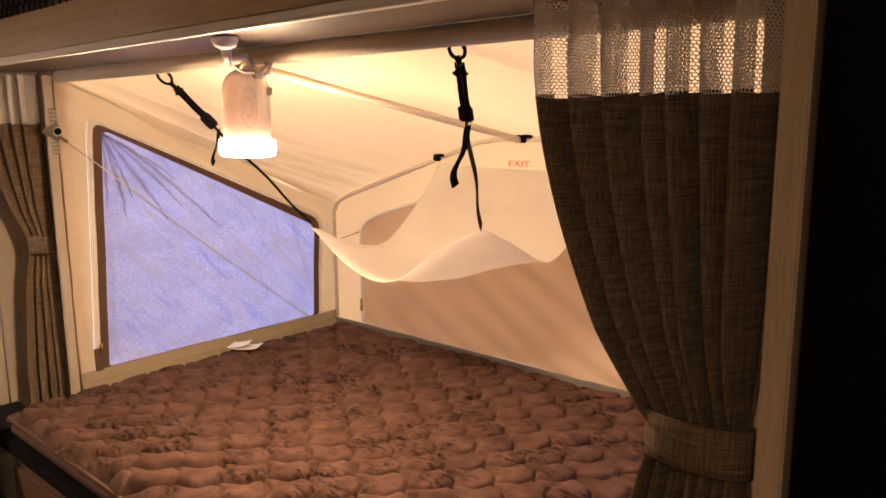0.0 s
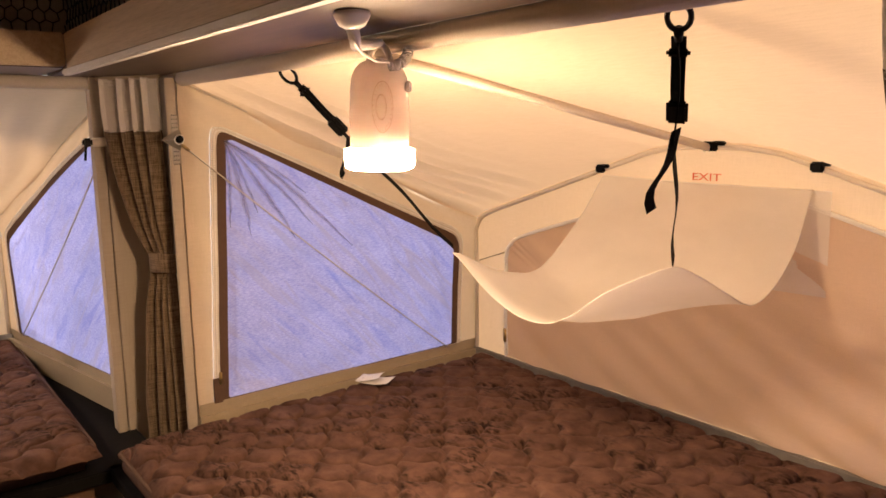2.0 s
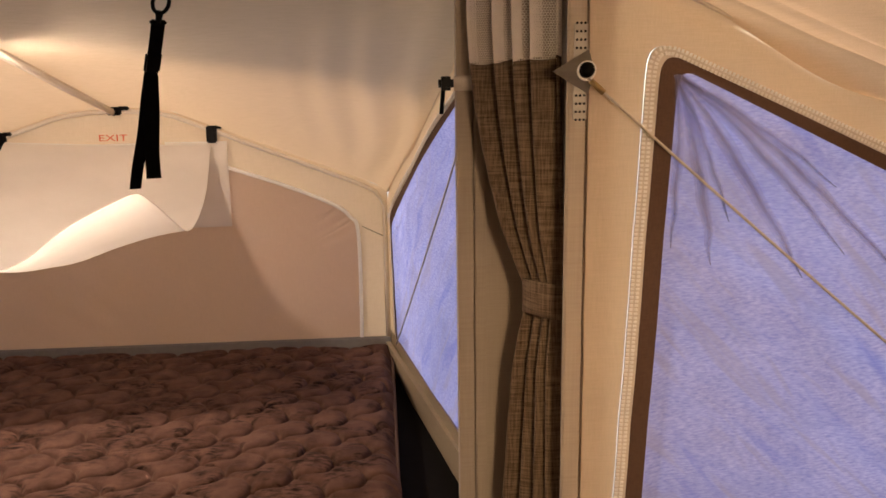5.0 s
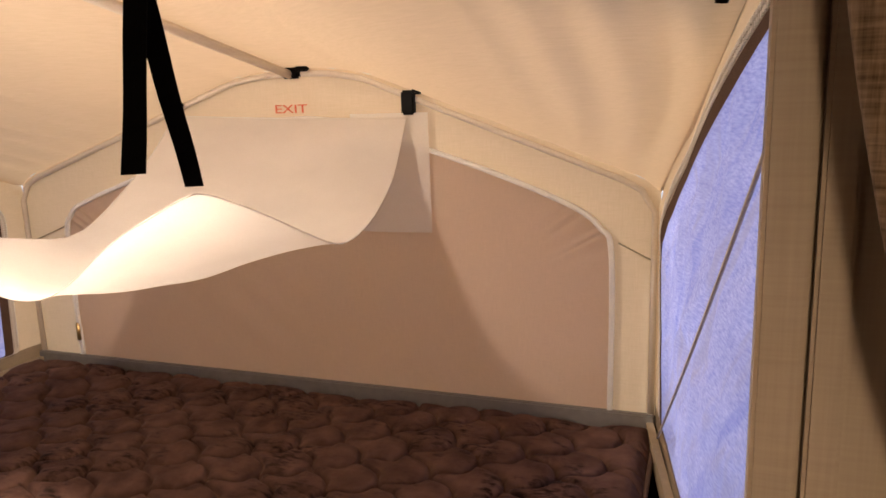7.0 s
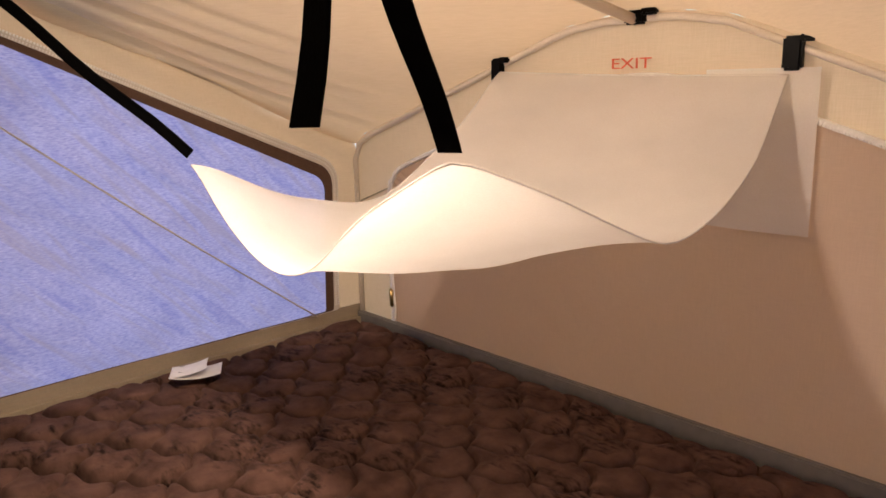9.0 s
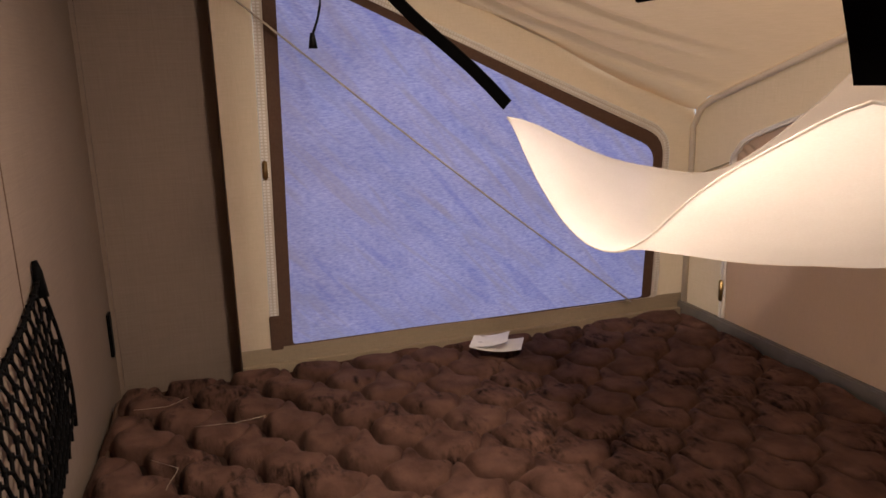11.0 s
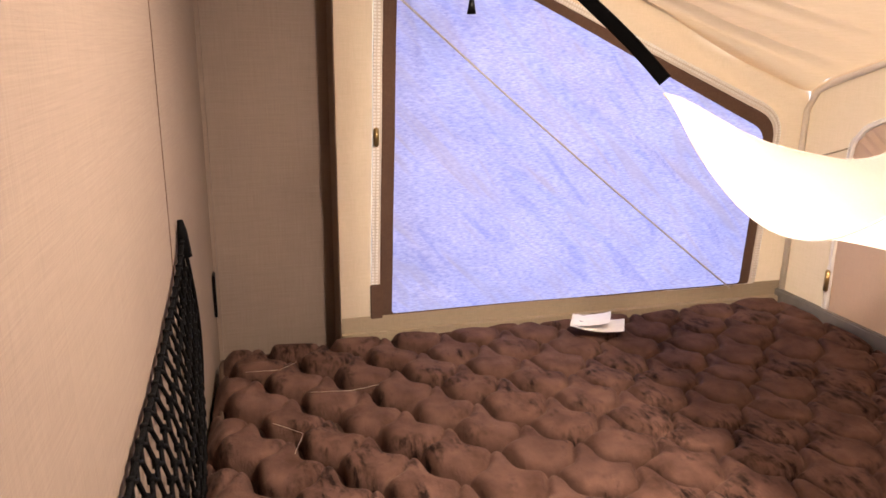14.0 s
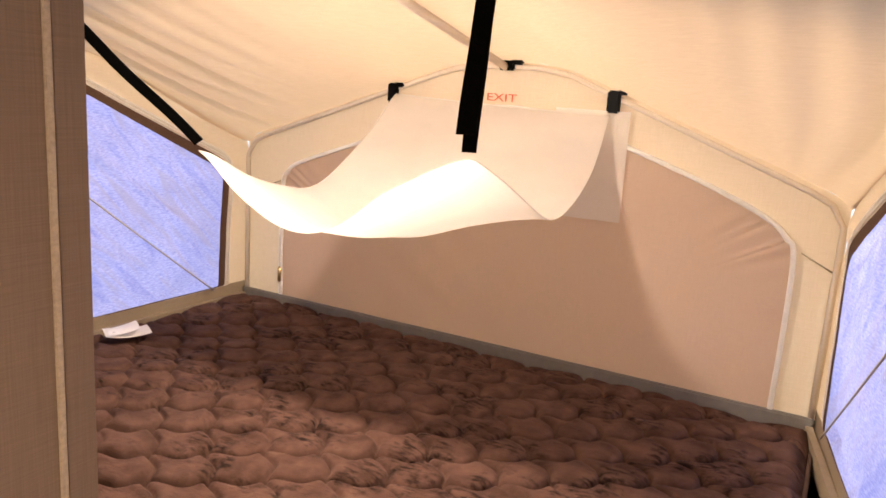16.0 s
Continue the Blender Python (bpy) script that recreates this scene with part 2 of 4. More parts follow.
def box_bm(lo, hi, bevel=0.003, seg=2):
    bm = bmesh.new()
    bmesh.ops.create_cube(bm, size=1)
    c = [(a + b) / 2 for a, b in zip(lo, hi)]
    d = [b - a for a, b in zip(lo, hi)]
    for v in bm.verts:
        v.co = Vector((c[0] + v.co.x * d[0], c[1] + v.co.y * d[1], c[2] + v.co.z * d[2]))
    if bevel:
        bmesh.ops.bevel(bm, geom=list(bm.edges), offset=min(bevel, min(d) * 0.45), segments=seg, affect="EDGES")
    return bm


def sheet(name, f, nu, nv, material, parent=None, label="", flip=False):
    """A surface f(s, t) over the unit square."""
    verts = [f(i / nu, j / nv) for j in range(nv + 1) for i in range(nu + 1)]
    faces = []
    for j in range(nv):
        for i in range(nu):
            a = j * (nu + 1) + i
            q = (a, a + 1, a + nu + 2, a + nu + 1)
            faces.append(q[::-1] if flip else q)
    return pydata(name, verts, faces, material, parent, label)


def tube_data(points, r, sides=8, caps=True, verts=None, faces=None):
    verts, faces = ([] if verts is None else verts), ([] if faces is None else faces)
    pts = [Vector(p) for p in points]
    base = len(verts)
    ref = None
    for i, p in enumerate(pts):
        d = (pts[min(i + 1, len(pts) - 1)] - pts[max(i - 1, 0)]).normalized()
        if ref is None:
            ref = d.orthogonal().normalized()
        ref = (ref - d * ref.dot(d)).normalized()
        side = d.cross(ref)
        rr = r(i / max(1, len(pts) - 1)) if callable(r) else r
        for k in range(sides):
            a = 2 * math.pi * k / sides
            verts.append(p + ref * math.cos(a) * rr + side * math.sin(a) * rr)
    for i in range(len(pts) - 1):
        for k in range(sides):
            a, b = base + i * sides + k, base + i * sides + (k + 1) % sides
            faces.append((a, b, b + sides, a + sides))
    if caps:
        faces.append(tuple(base + k for k in range(sides))[::-1])
        faces.append(tuple(base + (len(pts) - 1) * sides + k for k in range(sides)))
    return verts, faces


def tube(name, points, r, material, parent=None, label="", sides=8):
    v, f = tube_data(points, r, sides)
    return pydata(name, v, f, material, parent, label)


def ribbon(name, points, width, thick, across, material, parent=None, label=""):
    """A flat strap along points; across: the direction of its width."""
    pts = [Vector(p) for p in points]
    verts, faces = [], []
    for i, p in enumerate(pts):
        d = (pts[min(i + 1, len(pts) - 1)] - pts[max(i - 1, 0)]).normalized()
        w = Vector(across)
        w = (w - d * w.dot(d)).normalized()
        n = d.cross(w)
        for a, b in ((-1, -1), (1, -1), (1, 1), (-1, 1)):
            verts.append(p + w * a * width / 2 + n * b * thick / 2)
    for i in range(len(pts) - 1):
        for k in range(4):
            a, b = i * 4 + k, i * 4 + (k + 1) % 4
            faces.append((a, b, b + 4, a + 4))
    e = (len(pts) - 1) * 4
    faces += [(3, 2, 1, 0), (e, e + 1, e + 2, e + 3)]
    return pydata(name, verts, faces, material, parent, label, smooth=False)


def lathe(profile, seg=32, centre=(0, 0, 0)):
    bm = bmesh.new()
    rings = []
    for r, z in profile:
        rings.append([bm.verts.new((centre[0] + r * math.cos(2 * math.pi * k / seg), centre[1] + r * math.sin(2 * math.pi * k / seg), centre[2] + z)) for k in range(seg)])
    for a, b in zip(rings, rings[1:]):
        for k in range(seg):
            bm.faces.new((a[k], a[(k + 1) % seg], b[(k + 1) % seg], b[k]))
    bm.faces.new(rings[0][::-1])
    bm.faces.new(rings[-1])
    return bm


def round_quad(corners, r, n=6):
    """Points round a four-cornered outline with rounded corners, in the plane."""
    out = []
    k = len(corners)
    for i in range(k):
        p, a, b = Vector(corners[i]), Vector(corners[i - 1]), Vector(corners[(i + 1) % k])
        rr = r[i] if isinstance(r, (tuple, list)) else r
        da, db = (a - p).normalized(), (b - p).normalized()
        p0, p1 = p + da * rr, p + db * rr
        for j in range(n + 1):
            t = j / n
            out.append((1 - t) ** 2 * p0 + 2 * t * (1 - t) * p + t * t * p1)
        nxt_r = r[(i + 1) % k] if isinstance(r, (tuple, list)) else r
        q = b - (b - p).normalized() * nxt_r
        for j in range(1, 40):
            out.append(p1.lerp(q, j / 40))
    return out


def loops_mesh(name, loops, place, material, parent=None, label="", fill=False):
    """Joins matched closed loops of plane points (a, b) by quads; place puts (a, b) into space."""
    n = len(loops[0])
    verts = [place(p[0], p[1]) for lp in loops for p in lp]
    faces = []
    for i in range(len(loops) - 1):
        for k in range(n):
            a, b = i * n + k, i * n + (k + 1) % n
            faces.append((a, b, b + n, a + n))
    if fill:
        c = sum((Vector(p) for p in loops[-1]), Vector((0, 0))) / n
        verts.append(place(c.x, c.y))
        e = (len(loops) - 1) * n
        faces += [(e + k, e + (k + 1) % n, len(verts) - 1) for k in range(n)]
    return pydata(name, verts, faces, material, parent, label)


def lerp_loops(a, b, n):
    return [[p.lerp(q, i / n) for p, q in zip(a, b)] for i in range(n + 1)]


def teeth(name, line, normal, half, material, parent, pitch=0.0065):
    """Two rows of small coil teeth along a line of points."""
    verts, faces = [], []
    pts = [Vector(p) for p in line]
    nrm = Vector(normal)
    run = 0.0
    for a, b in zip(pts, pts[1:]):
        d = b - a
        ln = d.length
        if ln < 1e-6:
            continue
        d.normalize()
        w = nrm.cross(d).normalized()
        while run < ln:
            c = a + d * run
            for s in (-1, 1):
                o = len(verts)
                m = c + w * s * half
                for z in (0.0, 0.0022):
                    for x, y in ((-1, -1), (1, -1), (1, 1), (-1, 1)):
                        verts.append(m + d * x * pitch * 0.28 + w * y * half * 0.62 + nrm * z)
                faces += [(o + 4, o + 5, o + 6, o + 7)] + [(o + k, o + (k + 1) % 4, o + 4 + (k + 1) % 4, o + 4 + k) for k in range(4)]
            run += pitch
        run -= ln
    ob = pydata(name, verts, faces, material, parent, smooth=False)
    return tagged(ob, "rows of small white zipper teeth", kind="stuff")


def net_data(f, nu, nv, r, sides=4, knot=0.0):
    """Hexagonal netting over the unit square: f(u, v) gives the place."""
    verts, faces = [], []
    for j in range(nv):
        for i in range(nu):
            off = 0.5 if j % 2 else 0.0
            u0, u1, u2 = (i + off) / nu, (i + off + 0.5) / nu, (i + off + 1.0) / nu
            v0, v1, v2 = j / nv, (j + 0.34) / nv, (j + 1) / nv
            if u2 > 1.0 + 1e-6:
                u2 = u1
            a, b, c = f(u0, v1), f(u1, v0), f(min(u2, 1.0), v1)
            d = f(u0, v2)
            for p, q in ((a, b), (b, c), (a, d)):
                if (Vector(p) - Vector(q)).length > 1e-5:
                    tube_data([p, q], r, sides, False, verts, faces)
            if knot:
                tube_data([Vector(b) + Vector((0, 0, knot)), Vector(b) - Vector((0, 0, knot))], knot, 5, True, verts, faces)
    return verts, faces


def wave_noise(x, y, s):
    return noise.noise(Vector((x * s, y * s, 3.7)))


# ---------------------------------------------------------------- the caravan's shell
SIDE_Y, BACK_Y, CEIL_Z, END_X = 0.0, -2.52, 2.32, 4.8


def wall_piece(name, lo, hi, material, label):
    return tagged(part(name, box_bm(lo, hi, 0), material, smooth=False), label, "wall", kind="structure")


tagged(part("ground", box_bm((-400, -400, -0.75), (400, 400, -0.7), 0), GRASS, smooth=False), "grey-brown gravel ground under the caravan", "ground", kind="structure")
tagged(part("floor", box_bm((0, BACK_Y, -0.05), (END_X, 0, 0.0), 0), VINYL, smooth=False), "grey plank-look vinyl caravan floor", "floor", kind="structure")
tagged(part("ceiling", box_bm((-0.05, BACK_Y - 0.05, CEIL_Z), (END_X + 0.05, 0.05, CEIL_Z + 0.04), 0), CEIL, smooth=False), "plain off-white caravan ceiling panel", "ceiling", kind="structure")
wall_piece("wall_south", (-0.05, BACK_Y - 0.05, -0.05), (END_X + 0.05, BACK_Y, CEIL_Z), WALLPAPER, "tan woven-look vinyl caravan side wall")
wall_piece("wall_east", (END_X, BACK_Y, -0.05), (END_X + 0.05, 0.0, CEIL_Z), WALLPAPER, "tan woven-look vinyl end wall")
A0, A1 = 0.30, 2.78
B0, B1 = -2.428, -0.192
wall_piece("wall_north_stub", (0.0, 0.0, -0.05), (A0, 0.05, CEIL_Z), PALE_WALL, "pale vinyl wall strip in the caravan corner")
wall_piece("wall_north_right", (A1, 0.0, -0.05), (END_X + 0.05, 0.05, CEIL_Z), PALE_WALL, "pale vinyl wall beside the bunk opening")
wall_piece("wall_north_top", (A0, 0.0, TOP + 0.02), (A1, 0.05, CEIL_Z), PALE_WALL, "pale vinyl wall above the bunk opening")
wall_piece("wall_north_base", (A0, 0.0, -0.05), (A1, 0.05, BED - 0.16), PALE_WALL, "pale vinyl wall below the bunk opening")
wall_piece("wall_west_stub", (-0.05, B1, -0.05), (0.0, 0.05, CEIL_Z), PALE_WALL, "pale vinyl wall strip in the caravan corner")
wall_piece("wall_west_left", (-0.05, BACK_Y, -0.05), (0.0, B0, CEIL_Z), WALLPAPER, "tan vinyl wall strip beside the bunk opening")
wall_piece("wall_west_top", (-0.05, B0, TOP + 0.02), (0.0, B1, CEIL_Z), PALE_WALL, "pale vinyl wall above the bunk opening")
wall_piece("wall_west_base", (-0.05, B0, -0.05), (0.0, B1, BED - 0.16), PALE_WALL, "pale vinyl wall below the bunk opening")

# the washroom's corner: one wall along the bunk, a little askew, and one facing the gangway
BATH_Y = -1.012


def bath_x(y):
    return 0.303 + 0.0546 * (y + 2.46)


BATH_X = bath_x(BATH_Y)


def askew(name, y0, y1, z0, z1, off0, off1, material, label, category="wall"):
    """A slab along the askew washroom wall; off0..off1: its faces, counted from the wall's bunk side."""
    verts = [(bath_x(y) + o, y, z) for z in (z0, z1) for y in (y0, y1) for o in (off0, off1)]
    faces = [(0, 2, 3, 1), (4, 5, 7, 6), (0, 1, 5, 4), (2, 6, 7, 3), (0, 4, 6, 2), (1, 3, 7, 5)]
    return tagged(pydata(name, verts, faces, material, smooth=False), label, category, kind="structure")


askew("wall_washroom_bunk", BACK_Y, BATH_Y, 0.0, CEIL_Z, 0.0, 0.035, WALLPAPER, "tan woven-look vinyl washroom wall")
wall_piece("wall_washroom_front", (BATH_X + 0.036, BATH_Y - 0.035, 0.0), (1.45, BATH_Y, CEIL_Z), WALLPAPER, "tan woven-look vinyl washroom wall facing the gangway")
wall_piece("wall_washroom_side", (1.415, BACK_Y, 0.0), (1.45, BATH_Y - 0.035, CEIL_Z), WALLPAPER, "tan woven-look vinyl washroom side wall")
tagged(part("trim_washroom_corner", box_bm((BATH_X + 0.036, BATH_Y, 0.0), (BATH_X + 0.044, BATH_Y + 0.004, CEIL_Z), 0.001), CORD, smooth=False), "thin pale bead along the wall's corner trim", "trim", kind="structure")
askew("trim_washroom_seam", -1.8015, -1.7985, 0.0, CEIL_Z, -0.0010, 0.001, BINDING, "thin seam between two wall panels", "trim")
askew("trim_bunk_corner", BACK_Y, BACK_Y + 0.014, 0.0, CEIL_Z, -0.010, 0.0, WALLPAPER, "narrow vinyl cove strip in the corner", "trim")
for y0, y1 in ((B1 - 0.002, B1 + 0.03), (B1 + 0.034, B1 + 0.058)):
    tagged(part("trim_jamb_west", box_bm((0.0, y0, BED - 0.2), (0.014, y1, TOP + 0.02), 0.003), PALE_WALL, smooth=False), "pale vinyl jamb strip beside the bunk opening", "trim", kind="structure")

# ---------------------------------------------------------------- overhead shelves round the corner
SH_Z, SH_H, SH_A, SH_B = 1.955, 0.10, -0.315, 0.365


def shelf(name, lo, hi, face_lo, face_hi, label, strip=None):
    r = root(name, label, "shelf", Matrix.Identity(4))
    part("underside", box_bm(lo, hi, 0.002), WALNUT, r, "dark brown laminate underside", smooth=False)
    fascia = part("fascia", box_bm(face_lo, face_hi, 0.004), OAK, r, "light oak front board", smooth=False)
    if strip:
        part("track", box_bm(strip[0], strip[1], 0.004), WHITE_TAPE, r, "white plastic curtain track", smooth=False)
    return r


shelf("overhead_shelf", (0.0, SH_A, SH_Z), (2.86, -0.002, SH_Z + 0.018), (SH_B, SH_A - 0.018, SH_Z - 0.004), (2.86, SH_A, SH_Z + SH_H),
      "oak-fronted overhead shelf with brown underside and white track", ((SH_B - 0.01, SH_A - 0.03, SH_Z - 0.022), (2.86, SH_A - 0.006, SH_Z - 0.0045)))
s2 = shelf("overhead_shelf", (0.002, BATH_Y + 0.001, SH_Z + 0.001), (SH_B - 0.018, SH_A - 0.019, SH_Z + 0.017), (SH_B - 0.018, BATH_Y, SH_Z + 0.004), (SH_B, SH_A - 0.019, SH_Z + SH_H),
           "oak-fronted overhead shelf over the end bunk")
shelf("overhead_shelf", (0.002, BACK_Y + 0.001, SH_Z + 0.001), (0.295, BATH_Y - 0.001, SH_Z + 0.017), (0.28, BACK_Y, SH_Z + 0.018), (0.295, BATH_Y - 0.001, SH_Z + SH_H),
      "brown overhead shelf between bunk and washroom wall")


def shelf_net(p0, p1, cols, label):
    p0, p1 = Vector(p0), Vector(p1)
    top = CEIL_Z - 0.01

    def f(u, v):
        q = p0.lerp(p1, u)
        return Vector((q.x, q.y, SH_Z + SH_H - 0.01 + (top - SH_Z - SH_H) * v)) + Vector((0.006 * wave_noise(u * 9, v * 3, 2), 0.006 * wave_noise(u * 7, v * 3, 2.3), 0.006 * wave_noise(u * 8, v * 5, 1.7)))
    v, fc = net_data(f, cols, 8, 0.0019, 4)
    tagged(pydata("cargo_net", v, fc, CORD_BLACK), label, "net", "shelf nets")


shelf_net((2.85, SH_A - 0.008, 0), (SH_B, SH_A - 0.008, 0), 64, "black hexagonal cargo net above the oak shelf front")
shelf_net((SH_B - 0.009, SH_A - 0.01, 0), (SH_B - 0.009, BATH_Y + 0.02, 0), 20, "black hexagonal cargo net above the end bunk shelf")

# ---------------------------------------------------------------- bunk tents
def arch_z(s, mid):
    """Height of the end wall's edge; s runs 0..1 along it, mid: where its crest lies."""
    k = s / mid if s < mid else (1 - s) / (1 - mid)
    xs, ys = (0.0, 0.04, 0.80, 0.90, 1.0), (0.0, 0.10, 0.945, 0.99, 1.0)
    return 1.378 + (1.713 - 1.378) * float(np.interp(k, xs, ys))


def side_wall(tent, near, far, depth, sign, label, folds, d0, lean, slack, pull_z, gathered=False):
    """A tent side wall with its cloth window; near and far: the wall's place at the opening and at the end."""
    run = Vector((far - near, depth, 0)).normalized()
    inward = Vector((sign, 0, 0))
    zt = lambda d: TOP + (1.385 - TOP) * d / depth

    def place(off):
        def go(d, z):
            bow = 0.010 * wave_noise(d * 1.3, z * 1.3, 2.0 + sign)
            fold = 0.008 * math.exp(-((zt(d) - z) / 0.14) ** 2) * math.sin((d * 0.6 + z) * 60) + 0.005 * wave_noise(d * 2.0 + z, z * 3.5 - d, 2.4) + 0.0035 * math.exp(-(d / 0.09) ** 2) * math.sin(z * 37 + 4 * wave_noise(d, z, 3.0))
            hang = slack * math.sin(math.pi * min(1.0, d / depth)) * max(0.0, min(1.0, (zt(d) - z) / 0.10)) * max(0.0, min(1.0, (z - BED) / 0.5))
            return Vector((near + (far - near) * d / depth, d, z)) + inward * (off + bow * 0.6 + fold * 0.5 + hang)
        return go
    d1, zb = depth - 0.082, BED + 0.028
    slope = (1.385 - TOP) / depth
    zc = lambda d, drop: TOP + slope * d - drop
    drop = 0.097

    def shrink(k):
        return round_quad([(d0 + k, zb + k * 0.10), (d1 - 0.02 - k, zb + k * 0.10), (d1 - k, zc(d1, drop + k * 0.9)), (d0 + lean + k, zc(d0 + lean, drop + k * 0.95))], (0.01, 0.01, 0.07 - k * 0.5, 0.058 - k * 0.4))
    hole = shrink(0.0)
    outer = round_quad([(0.0, BED - 0.16), (depth, BED - 0.16), (depth, zt(depth)), (0.0, TOP)], 0.002)
    wall = loops_mesh("side_wall", lerp_loops(outer, hole, 12), place(0.0), CANVAS, tent, label)
    tape = loops_mesh("zipper_tape", [hole, shrink(0.024)], place(0.003), ZIP_TAPE, wall, "pale zipper tape round the window")
    loops_mesh("binding", [shrink(0.0225), shrink(0.030), shrink(0.054)], place(0.0045), BINDING, wall, "dark brown window binding")
    n = len(hole)
    mid = [p for p in shrink(0.009)]
    pts = [place(0.004)(p.x, p.y) for p in mid]
    # the zipper runs up the near edge, along the top and down the far edge
    order = [pts[(n // 4 + 7 + i) % n] for i in range(3 * (n // 4) - 1)]
    nrm = inward - run * inward.dot(run)
    teeth("zipper_teeth", order, nrm.normalized(), 0.0048, WHITE_TAPE, wall, 0.0075)
    tab = place(0.012)(d0 + 0.012 + lean * 0.3, pull_z)
    part("zipper_pull", box_bm(tab - Vector((0.004, 0.006, 0.03)), tab + Vector((0.004, 0.006, 0.016)), 0.003), BRASS, wall, "small brass zipper pull")
    stop = place(0.007)(d0 + 0.015, BED + 0.07)
    part("zipper_stop", box_bm(stop - Vector((0.003, 0.016, 0.045)), stop + Vector((0.003, 0.016, 0.045)), 0.002), BINDING, wall, "brown zipper end patch", smooth=False)

    inner = [Vector((p.x, p.y - (0.012 if p.y < zb + 0.02 else 0.0))) for p in shrink(0.027)]
    c = sum(inner, Vector((0, 0))) / n

    def cloth_place(d, z):
        base = place(0.002)(d, z)
        q = d * 0.75 + z * 0.66
        w = wave_noise(d, z, 3.2)
        lines = math.sin(q * 34 + 5.0 * w + folds) * 0.5 + math.sin(q * 61 + 7 * wave_noise(d + 3, z, 4) + folds * 2) * 0.3
        mask = 0.35 + 0.65 * max(0.0, wave_noise(d + folds, z, 2.1) + 0.3)
        edge = min(1.0, min(d - d0 - lean * (z - zb) / 0.9 - 0.056, d1 - 0.06 - d, z - zb - 0.002, zc(d, drop + 0.05) - z) / 0.035)
        edge = max(0.0, edge)
        # pleats drawn into the upper near corner, and creases hanging from the sloping top
        cd, cz = d - (d0 + lean + 0.02), zc(d0 + lean, drop) - z
        reach, ang = math.hypot(cd, cz), math.atan2(cz, cd + 1e-6)
        pleat = abs(math.sin(ang * 13 + 1.6 * wave_noise(ang * 2, reach * 3, 1.0) + folds)) ** 0.6 - 0.6
        pleat *= math.exp(-(reach / 0.34) ** 1.5) * min(1.0, reach / 0.05)
        hung = zc(d, drop) - z
        drape = max(0.0, math.sin((d * 1.0 - hung * 0.35) * 27 + 3.0 * wave_noise(d, hung, 1.8) + folds)) ** 4 * math.exp(-(hung / 0.30) ** 2)
        long_crease = max(0.0, math.sin((z * 0.80 + d * 0.62 + 0.05 * w) * 25 + folds)) ** 12 * (0.4 + max(0.0, wave_noise(d * 0.8, z + folds, 2.4)))
        return base - inward * (edge * (0.006 + 0.011 * lines * mask + 0.016 * wave_noise(d + folds, z + 2, 1.6) + 0.003 * wave_noise(d * 2 - z, z * 5 + d * 4, 2.2)
                                        - 0.024 * pleat - 0.012 * drape - 0.011 * long_crease))
    fan_in = [[c + (p - c) * (1 - i / 90) for p in inner] for i in range(90)]
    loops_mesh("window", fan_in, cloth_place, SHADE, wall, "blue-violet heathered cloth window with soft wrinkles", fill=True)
    # see-through cloth strips nested over the near corner's gathers, added to darken their creases
    rng = random.Random(int(folds * 10) + (7 if sign > 0 else 3))
    k0 = Vector((d0 + lean + 0.045, zc(d0 + lean + 0.045, drop + 0.045)))
    lines_ = []
    for ang, ln, w in () if not gathered else ((-88, 0.30, 0.016), (-76, 0.42, 0.020), (-66, 0.34, 0.012), (-57, 0.52, 0.022), (-47, 0.46, 0.014), (-39, 0.60, 0.016), (-32, 0.40, 0.010)):
        lines_.append((k0 + Vector((rng.uniform(0, 0.012), 0)), ang + rng.uniform(-2, 2), ln * rng.uniform(0.8, 1.1), w * rng.uniform(0.8, 1.1), 0.10))
    for at_, ang, ln, w, bend in lines_:
        run_, side_ = Vector((math.cos(radians(ang)), math.sin(radians(ang)))), Vector((-math.sin(radians(ang)), math.cos(radians(ang))))
        if (at_ + run_ * ln).y < zb + 0.01:
            ln = (at_.y - zb - 0.01) / -run_.y
        seam_ = lambda t, o: at_ + run_ * (ln * t) + side_ * (bend * ln * t * (1 - t) + 0.004 * wave_noise(t * 5 + at_.x * 9, at_.y, 1.3) + o * w * 0.5 * math.sin(math.pi * min(1.0, 0.12 + 0.88 * t)) ** 0.7)
        for layer in (1.5, 1.0, 0.6, 0.3):
            def lay(u_, t_):
                p_ = seam_(t_, (2 * u_ - 1) * layer)
                return cloth_place(p_.x, p_.y) + inward * (0.0035 - 0.0015 * layer + 0.003 * math.sin(math.pi * u_))
            sheet("crease_shade_strip", lay, 4, 24, CREASE_SHADE, wall)
    # hem strip along the bed
    sheet("hem", lambda s, t: place(0.006 + 0.004 * math.sin(3 * s + 2 * t))(depth * s, BED - 0.12 + 0.152 * t), 24, 6, HEM, wall, "olive-tan hem strip along the bed")
    return wall


